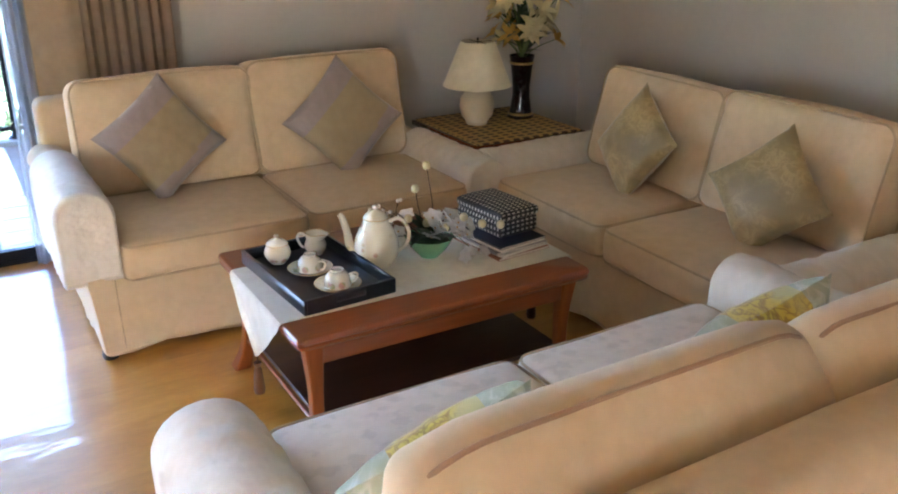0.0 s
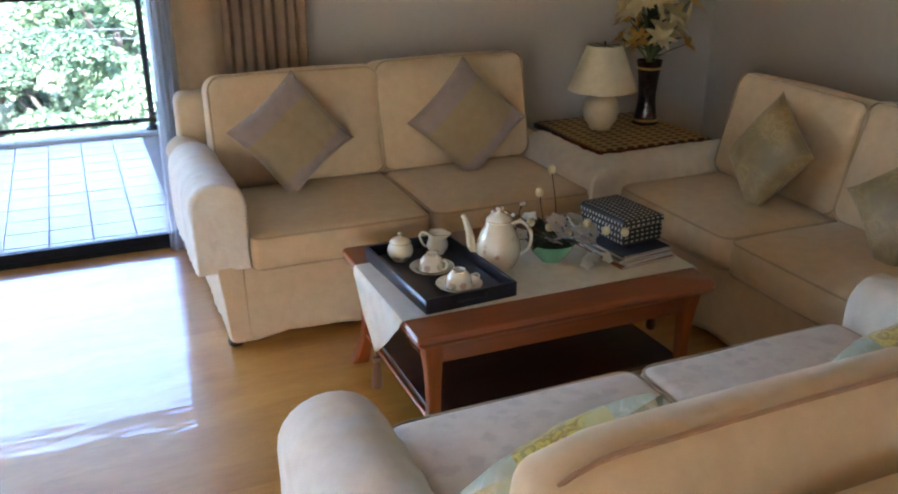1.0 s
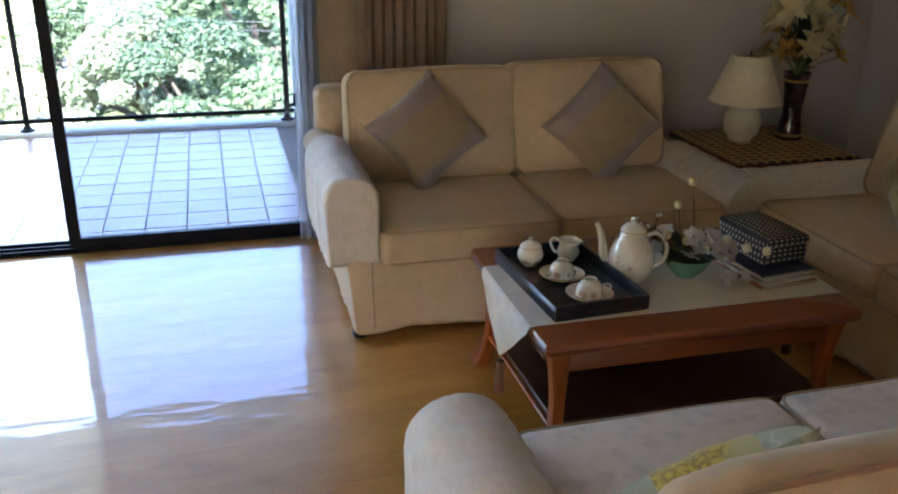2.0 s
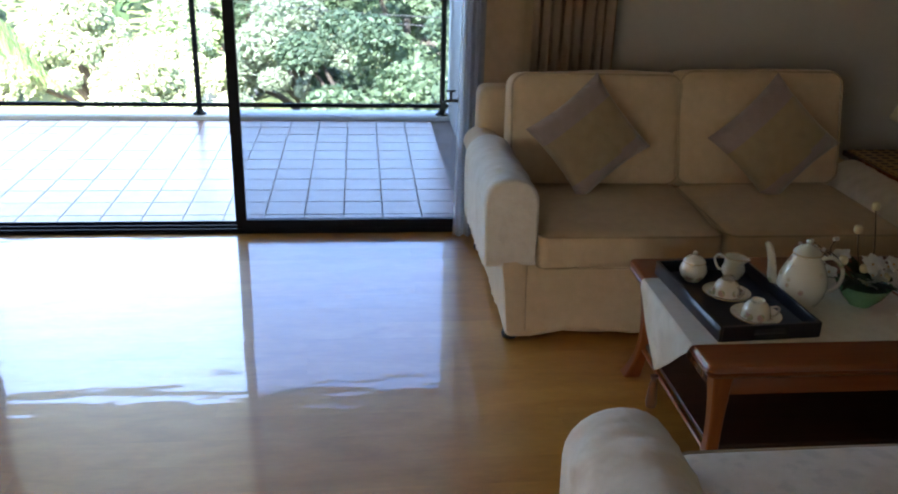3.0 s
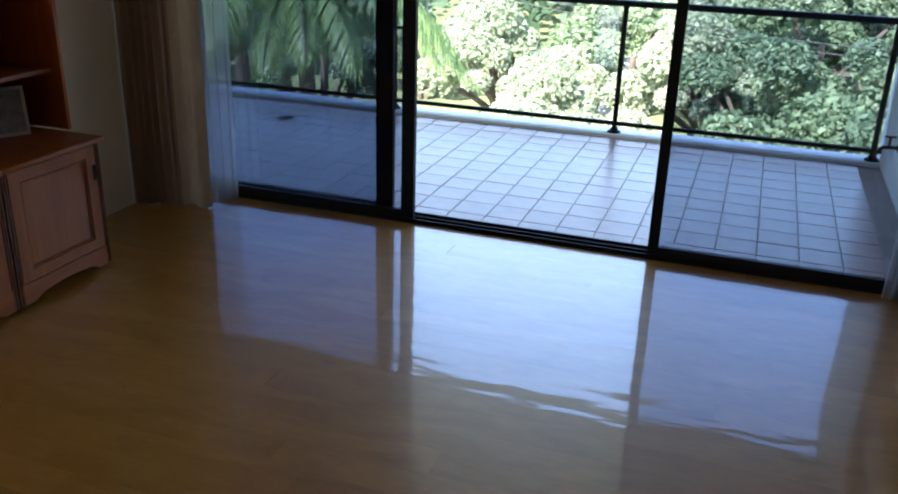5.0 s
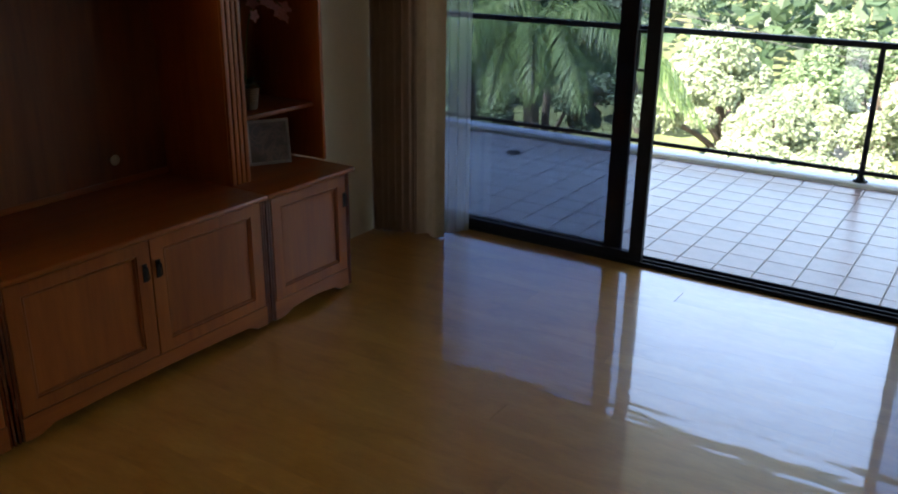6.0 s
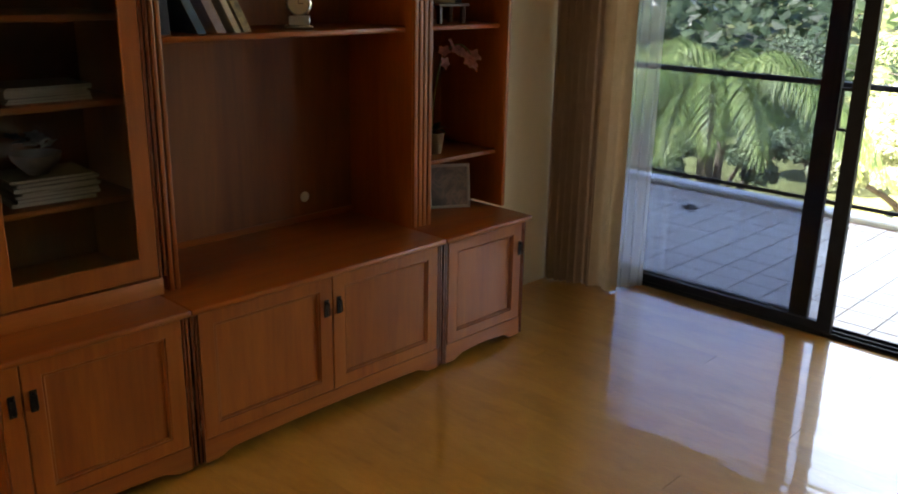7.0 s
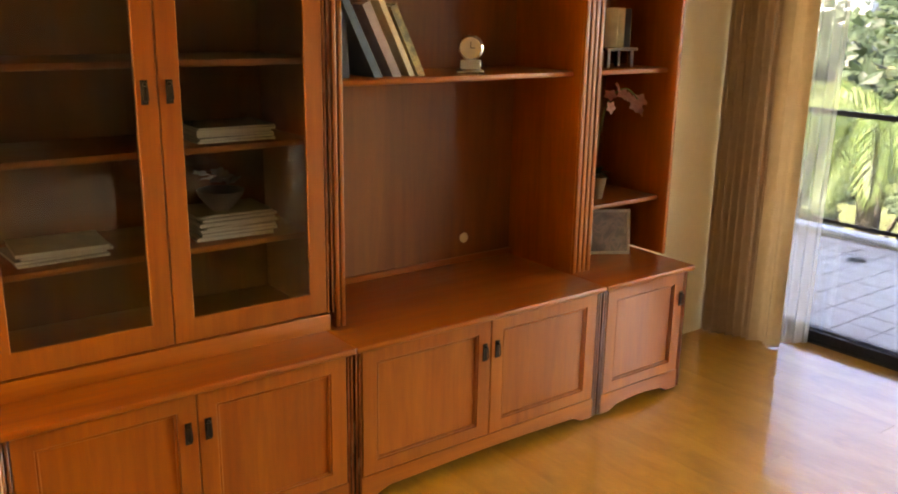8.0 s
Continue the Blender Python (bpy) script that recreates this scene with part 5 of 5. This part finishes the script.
for k, p in enumerate(((0.04, 0.03, 0.47), (0.05, 0.06, 0.50), (0.05, 0.10, 0.47), (0.06, 0.13, 0.45), (0.06, 0.17, 0.42), (0.05, 0.21, 0.40), (0.06, 0.20, 0.44), (0.05, 0.02, 0.42))):
    part("blossom", moved(blossom(rng.uniform(0.032, 0.042), 5, 0.8, 0.8), pose(*p, 0, 65 + rng.uniform(-20, 20), rng.uniform(-40, 40))), PETAL_PINK, po)
part("bud", moved(soft_box((0.016, 0.016, 0.02), 0.0075, n=2), Matrix.Translation((0.06, 0.25, 0.43))), PETAL_PINK, po)

ps = thing("plate_stand", (-1.56, 3.962, 1.4975), "dark wooden stand holding cream picture cards", "display stand")
part("stand", boxes([((-0.06, -0.10, 0.075), (0.06, 0.10, 0.088)), ((-0.05, -0.085, 0.0), (-0.03, -0.065, 0.075)), ((-0.05, 0.065, 0.0), (-0.03, 0.085, 0.075)), ((0.03, -0.085, 0.0), (0.05, -0.065, 0.075)), ((0.03, 0.065, 0.0), (0.05, 0.085, 0.075))], 0.002), DARK_SHELF, ps)
for k in range(3):
    part("card", moved(box((-0.004, -0.045, 0), (0.004, 0.045, 0.17), 0.001), pose(0.0, -0.045 + 0.045 * k, 0.0885, 0, -6, -52 + 6 * k)), COVERS[(2, 2, 4)[k]], ps, "cream printed card")
part("rack", box((-0.05, -0.09, 0.245), (-0.03, 0.09, 0.26), 0.003), DARK_SHELF, ps)
part("post", box((-0.048, -0.01, 0.088), (-0.034, 0.01, 0.245), 0.002), DARK_SHELF, ps)

# ---- balcony ----
BY1, BX0, BX1 = 8.05, -5.2, 2.465
setting("balcony_wall", boxes([((BX1, Y1 + 0.16, -0.4), (BX1 + 0.18, BY1, 2.55))]), WHITE_WALL)
# Unseen wall added west of the room to keep sun off the balcony.
setting("sun_block_wall", box((-14.0, 1.0, -0.4), (X0 - 0.2, Y1 + 0.16, 2.55)), WHITE_WALL)
# Balcony ceiling; its far west stretch is unseen, added to hold off sun.
setting("balcony_ceiling", box((-14.0, Y1 + 0.16, 2.55), (BX1 + 0.5, BY1 - 0.05, 2.75)), CEILING)
setting("balcony_kerb", box((BX0, 7.80, -0.3), (BX1, BY1, -0.02), 0.006), WHITE_WALL)
RYY = 7.90
railing = thing("balcony_railing", (0, RYY, -0.02), "black metal balcony railing with clear glass infill", "railing")
part("top_rail", box((BX0, -0.03, 0.960), (BX1 - 0.004, 0.03, 1.006), 0.008), RAIL_METAL, railing)
part("bottom_rail", box((BX0, -0.016, 0.055), (BX1 - 0.004, 0.016, 0.087), 0.004), RAIL_METAL, railing)
posts = [2.41, 0.545, -1.32, -3.185]
for x in posts:
    p = part("post", tube([(x, 0, 0.0), (x, 0, 0.960)], 0.021, 14), RAIL_METAL, railing)
    part("flange", moved(lathe([(0.052, 0.0), (0.052, 0.010), (0.034, 0.018), (0.026, 0.036), (0.021, 0.04)], 18), Matrix.Translation((x, 0, 0))), RAIL_METAL, p)
for a, b in zip(posts[1:], posts[:-1]):
    g = part("infill_pane", box((a + 0.035, -0.004, 0.087), (b - 0.035, 0.004, 0.960)), PANE_CLEAR, railing, "clear glass infill", False)
    g.visible_shadow = False

tp = thing("garden_tap", (BX1, 7.2, 0.19), "dark metal garden tap on the white wall", "tap")
part("pipe", tube([(0, 0, 0.06), (-0.06, 0, 0.06), (-0.10, 0, 0.055), (-0.115, 0, 0.03), (-0.115, 0, 0.012)], 0.012, 10), IRON, tp)
part("spindle", tube([(-0.06, 0, 0.06), (-0.06, 0, 0.125)], 0.008, 8), IRON, tp)
part("handwheel", boxes([((-0.095, -0.007, 0.122), (-0.025, 0.007, 0.134))], 0.003), IRON, tp)
part("rose_plate", moved(lathe([(0.028, 0), (0.028, 0.006), (0.018, 0.012)], 14), pose(0, 0, 0.06, 0, -90, 0)), IRON, tp)
dr = thing("floor_drain", (-2.0, 7.25, -0.0395), "dark metal drain grate set in balcony tiles", "drain")
part("ring", lathe([(0.07, 0.0), (0.07, 0.004), (0.058, 0.004), (0.058, 0.0)], 22, False), IRON, dr)
for k in range(5):
    part("bar", box((-0.055, -0.044 + 0.022 * k - 0.005, 0.0), (0.055, -0.044 + 0.022 * k + 0.005, 0.003)), IRON, dr)


# ---- outside: a wooded slope below the balcony ----
def ground_z(x, y):
    z = -7.5 + 5.0 * max(0.0, min(1.0, (y - 22) / 40)) + 14.0 * max(0.0, min(1.0, (y - 60) / 260)) + 4.0 * max(0.0, min(1.0, (-x - 10) / 60))
    return z + 0.5 * noise.noise(Vector((x * 0.06, y * 0.06, 0)))


def steps(lo, hi, near, n):
    """Grid lines, close together round a place and wider far off."""
    out = sorted({round(near + (hi - near) * (k / n) ** 2.2, 3) for k in range(n + 1)} | {round(near + (lo - near) * (k / n) ** 2.2, 3) for k in range(n + 1)})
    return out


setting("ground", grid_mesh([[(x, y, ground_z(x, y)) for x in steps(-900, 900, -4, 30)] for y in steps(-900, 1100, 18, 30)]), GRASS)
setting("driveway", grid_mesh([[(-7.5 + 0.42 * k - 1.6, 15 + 2.2 * k, ground_z(-7.5 + 0.42 * k - 1.6, 15 + 2.2 * k) + 0.25), (-7.5 + 0.42 * k + 1.6, 15 + 2.2 * k, ground_z(-7.5 + 0.42 * k + 1.6, 15 + 2.2 * k) + 0.25)] for k in range(18)]), CONCRETE)


def leaf_cloud(name, centres, normals, size, seed, flat=0.5, stretch=2.0):
    """Many small folded leaves, each an island of its own."""
    r = np.random.RandomState(seed)
    n = len(centres)
    d = normals + r.normal(0, flat, (n, 3))
    d /= np.linalg.norm(d, axis=1)[:, None] + 1e-9
    a = np.cross(d, r.normal(0, 1, (n, 3)))
    a /= np.linalg.norm(a, axis=1)[:, None] + 1e-9
    b = np.cross(d, a)
    s = (size * r.uniform(0.6, 1.35, n))[:, None]
    verts = np.stack([centres - a * s * 0.5 * stretch, centres + b * s * 0.5 - d * s * 0.12, centres + a * s * 0.5 * stretch, centres - b * s * 0.5 - d * s * 0.12], 1).reshape(-1, 3)
    me = bpy.data.meshes.new(name)
    me.from_pydata(verts.tolist(), [], (np.arange(n * 4).reshape(-1, 4)).tolist())
    return me


def lobes(r, count, spread, height):
    out = []
    for k in range(count):
        a, q = r.uniform(0, math.tau), math.sqrt(r.uniform(0.02, 1))
        out.append((np.array([spread * q * math.cos(a), spread * q * math.sin(a), height * r.uniform(0.25, 1.0) * (1.15 - 0.5 * q)]), r.uniform(0.13, 0.31) * spread))
    return out


def crown_points(r, blobs, per):
    pts, nor = [], []
    for c, rad in blobs:
        d = r.normal(0, 1, (per, 3))
        d /= np.linalg.norm(d, axis=1)[:, None]
        shell = rad * (0.72 + 0.38 * r.uniform(0, 1, per) ** 0.6)
        keep = d[:, 2] > -0.55
        pts.append((c + d * shell[:, None] * np.array([1, 1, 0.82]))[keep])
        nor.append((d + np.array([0, 0, 0.5]))[keep])
    return np.concatenate(pts), np.concatenate(nor)


def tree(name, trunk_h, spread, height, leaf, per, count, material, label, seed):
    r = np.random.RandomState(seed)
    t = thing(name, (0, 0, 0), label, "tree", "trees on the slope")
    blobs = lobes(r, count, spread, height)
    bm = tube([(0, 0, -0.6), (0.05, 0.03, trunk_h * 0.5), (0, 0, trunk_h + height * 0.35)], [spread * 0.085, spread * 0.06, spread * 0.03], 9)
    for c, rad in blobs[::2]:
        tip = Vector(c + np.array([0, 0, trunk_h]))
        add_to(bm, tube(smooth_path([(0, 0, trunk_h * 0.75), (tip.x * 0.4, tip.y * 0.4, trunk_h + c[2] * 0.35), tip], 3), [spread * 0.04 * (1 - k / 8) + 0.01 for k in range(7)], 6))
    part("trunk", bm, BARK, t)
    pts, nor = crown_points(r, blobs, per)
    me = leaf_cloud("crown", pts + np.array([0, 0, trunk_h]), nor, leaf, seed, 0.75, 1.6)
    me.materials.append(material)
    c = new("crown", me)
    c.parent = t
    return t


def palm(at, height, frond, count, seed):
    r = np.random.RandomState(seed)
    t = thing("palm_tree", at, "palm tree with long drooping green fronds", "tree", "palms by the balcony")
    part("trunk", tube([(0, 0, -0.5), (0.1, 0.05, height * 0.5), (0, 0, height)], [0.19, 0.15, 0.13], 10), BARK, t)
    for k in range(count):
        a = math.tau * k / count * 2.618 + r.uniform(-0.2, 0.2)
        up, ln = r.uniform(0.1, 0.95), frond * r.uniform(0.8, 1.15)
        spine = smooth_path([(0, 0, height), (0.35 * ln * math.cos(a), 0.35 * ln * math.sin(a), height + 0.30 * ln * up), (0.75 * ln * math.cos(a), 0.75 * ln * math.sin(a), height + ln * (0.22 * up - 0.15)),
                             (0.98 * ln * math.cos(a), 0.98 * ln * math.sin(a), height - ln * (0.55 - 0.3 * up))], 8)
        verts, faces = [], []
        for i in range(2, len(spine)):
            s = i / len(spine)
            p, q = spine[i - 1], spine[i]
            along = (q - p).normalized()
            sidev = along.cross(Vector((0, 0, 1))).normalized()
            wide = 0.62 * math.sin(math.pi * min(1, 0.12 + s * 0.9)) ** 0.7
            for sg in (-1, 1):
                for h in range(4):
                    o = p + (q - p) * (h / 4)
                    tip = o + sidev * sg * wide * 0.62 + along * 0.18 - Vector((0, 0, wide * r.uniform(0.5, 0.95)))
                    m = (o + tip) / 2 + Vector((0, 0, 0.06))
                    i0 = len(verts)
                    verts += [o, m + along * 0.021, tip, m - along * 0.021]
                    faces.append((i0, i0 + 1, i0 + 2, i0 + 3))
        me = bpy.data.meshes.new("frond")
        me.from_pydata([tuple(v) for v in verts], [], faces)
        me.materials.append(PALM_LEAF)
        f = new("frond", me)
        f.parent = t
    return t


kinds = [tree("broadleaf_tree", 2.6, 2.6, 3.2, 0.085, 1300, 19, LEAVES[0], "leafy mid-green tree on the slope", 1),
         tree("flowering_tree", 1.4, 2.3, 2.2, 0.078, 1400, 20, LEAVES[1], "spreading yellow-green tree in full leaf", 2),
         tree("evergreen_tree", 3.0, 2.0, 4.2, 0.08, 1200, 20, LEAVES[2], "dark evergreen tree on the slope", 3)]
spots = [  # kind, x, y, top above the balcony's floor, scale
    (1, 0.0, 15.5, -2.3, 1.0), (1, -3.2, 17.5, -2.5, 1.1), (1, 2.6, 14.5, -2.3, 0.9), (0, 3.4, 18.5, -0.6, 1.1), (2, 5.2, 16.5, 0.3, 1.0), (2, 2.4, 23.0, 0.2, 1.25),
    (0, -8.5, 15.0, -1.6, 1.0), (1, -5.8, 13.2, -3.0, 0.8), (0, -11.5, 17.0, -0.4, 1.15), (2, -9.5, 22.5, 1.0, 1.2), (0, -14.5, 15.5, -0.2, 1.1), (2, -15.5, 24.0, 1.4, 1.3),
    (1, -3.4, 24.5, -2.4, 1.2), (1, 0.3, 27.5, -1.2, 1.3), (0, 5.8, 23.5, 0.6, 1.3), (2, 8.5, 21.5, 1.5, 1.2), (0, -19.0, 20.0, 0.3, 1.2), (1, -12.6, 13.0, -2.6, 0.9),
    (1, -6.6, 30.0, -1.5, 1.4), (0, -2.8, 34.0, -0.3, 1.5), (2, -11.0, 34.0, 1.3, 1.5), (0, 3.5, 34.0, 0.6, 1.5), (2, -20.0, 33.0, 2.0, 1.5), (1, -1.4, 20.5, -3.0, 0.95), (1, -16.0, 18.0, -1.7, 0.9),
    (1, 4.8, 12.6, -2.9, 0.7), (0, 7.6, 15.0, -0.8, 0.9), (1, 1.4, 11.8, -3.8, 0.7), (1, -2.3, 12.6, -3.7, 0.75), (1, -9.3, 11.8, -3.6, 0.75), (0, -24.0, 26.0, 1.0, 1.3), (0, 9.5, 30.0, 1.2, 1.5)]
tops = [5.9, 3.9, 7.3]
rng = random.Random(2)
for k, x, y, top, sc in spots:
    copy_thing(kinds[k], pose(x, y, top - tops[k] * sc, 0, 0, rng.uniform(0, 360)) @ Matrix.Diagonal((sc, sc, sc, 1)))
for k, (x, y, top) in enumerate(((12.5, 26.0, 1.0), (-28.0, 22.0, 0.6), (15.0, 18.0, 0.5))):
    kinds[k].matrix_basis = pose(x, y, top - tops[k], 0, 0, 40 * k)
palm((-5.6, 14.2, -5.0), 4.9, 2.6, 22, 4)
palm((-8.3, 16.5, -5.0), 4.8, 2.5, 20, 5)

r = np.random.RandomState(9)
n = 60000
px, py = r.uniform(-120, 70, n), 38 + 110 * r.uniform(0, 1, n) ** 1.5
base = np.array([ground_z(a, b) for a, b in zip(px[:4000], py[:4000])])
idx = r.randint(0, 4000, n)
jit = r.normal(0, 1.4, (n, 3))
pts = np.stack([px[idx] + jit[:, 0], py[idx] + jit[:, 1], base[idx] + 2.2 + np.abs(jit[:, 2]) * 1.3], 1)
me = leaf_cloud("far_wood", pts, np.tile(np.array([[0, -0.5, 0.8]]), (n, 1)), 0.6, 9, 0.6, 1.3)
me.materials.append(FAR_WOOD)
tagged(new("far_wood", me), "distant green wood on the hillside", "woodland", kind="stuff")

hs = thing("distant_house", (-34.5, 60, ground_z(-34.5, 60)), "white distant house with a grey sheet roof", "house", turn=20)
hz = 5.6 - ground_z(-34.5, 60)
part("wall", boxes([((-4, -3, -2), (4, 3, hz - 1.2))]), WHITE_WALL, hs)
bm = bmesh.new()
vs = [bm.verts.new(p) for p in ((-4.6, -3.6, hz - 1.2), (4.6, -3.6, hz - 1.2), (4.6, 3.6, hz - 1.2), (-4.6, 3.6, hz - 1.2), (-3, 0, hz + 0.4), (3, 0, hz + 0.4))]
for f in ((0, 1, 5, 4), (1, 2, 5), (2, 3, 4, 5), (3, 0, 4), (3, 2, 1, 0)):
    bm.faces.new([vs[i] for i in f])
part("roof", bm, ROOF_SHEET, hs, smooth=False)
for x in (-2.6, 0.0, 2.6):
    w = part("window", box((x - 0.6, -3.06, hz - 3.0), (x + 0.6, -2.98, hz - 1.7)), WHITE_WALL, hs)
    part("pane", box((x - 0.5, -3.08, hz - 2.9), (x + 0.5, -3.055, hz - 1.8)), BLACK_LACQUER, w, "dark window pane")
for k, dz in enumerate((0.0, -0.35)):
    pts = [Vector((-14, 30 + k, 0.2 + dz)).lerp(Vector((12, 21 + k, -0.9 + dz)), s / 24) - Vector((0, 0, 0.9 * (1 - (2 * s / 24 - 1) ** 2))) for s in range(25)]
    solid("power_cable", tube(pts, 0.012, 5), RUBBER, "thin dark overhead cable across the trees", "cable", "overhead cables")

# ---- pieces of the setting ----
floor_ob = bpy.data.objects["floor"]
rng = random.Random(17)
PW = 0.132
meshes = {}
y = Y0
while y < Y1 - 0.02:
    w = min(PW, Y1 - 0.004 - y)
    x = X0 - rng.uniform(0, 1.5)
    while x < X1:
        ln = rng.choice((1.8, 2.1, 2.4))
        a, b = max(x, X0 + 0.001), min(x + ln, X1 - 0.001)
        if b - a > 0.05:
            key = (round(b - a, 2), round(w, 3))
            if key not in meshes:
                meshes[key] = mesh_of("board", box((-key[0] / 2, -w / 2, -0.016), (key[0] / 2 - 0.0002, w / 2 - 0.0002, 0.0)), FLOOR, False)
            o = new("board", meshes[key])
            o.parent = floor_ob
            o.location = ((a + b) / 2, y + w / 2, 0)
        x += ln
    y += PW

slab = setting("balcony_floor", box((BX0, Y1 + 0.10, -0.3), (BX1, 7.80, -0.047)), GROUT)
TS = 0.2125
tile_me = mesh_of("tile", box((-TS / 2 + 0.003, -TS / 2 + 0.003, -0.007), (TS / 2 - 0.003, TS / 2 - 0.003, 0.0), 0.0015, 1), TILE, False)
far_tiles = bmesh.new()
for j in range(11):
    for i in range(37):
        x, y = 1.25 + TS / 2 + (i - 31) * TS, 5.45 + TS / 2 + j * TS
        if not BX0 + 0.1 < x < BX1 - 0.09:
            continue
        at = (x, y, -0.040 + rng.uniform(-0.0006, 0.0006))
        if x < -3.0:
            far_tiles.from_mesh(tile_me)
            bmesh.ops.translate(far_tiles, vec=at, verts=far_tiles.verts[-len(tile_me.vertices):])
            continue
        o = new("tile", tile_me)
        o.parent = slab
        o.location = at
tagged(part("tile_field", far_tiles, TILE, slab, smooth=False), kind="stuff")
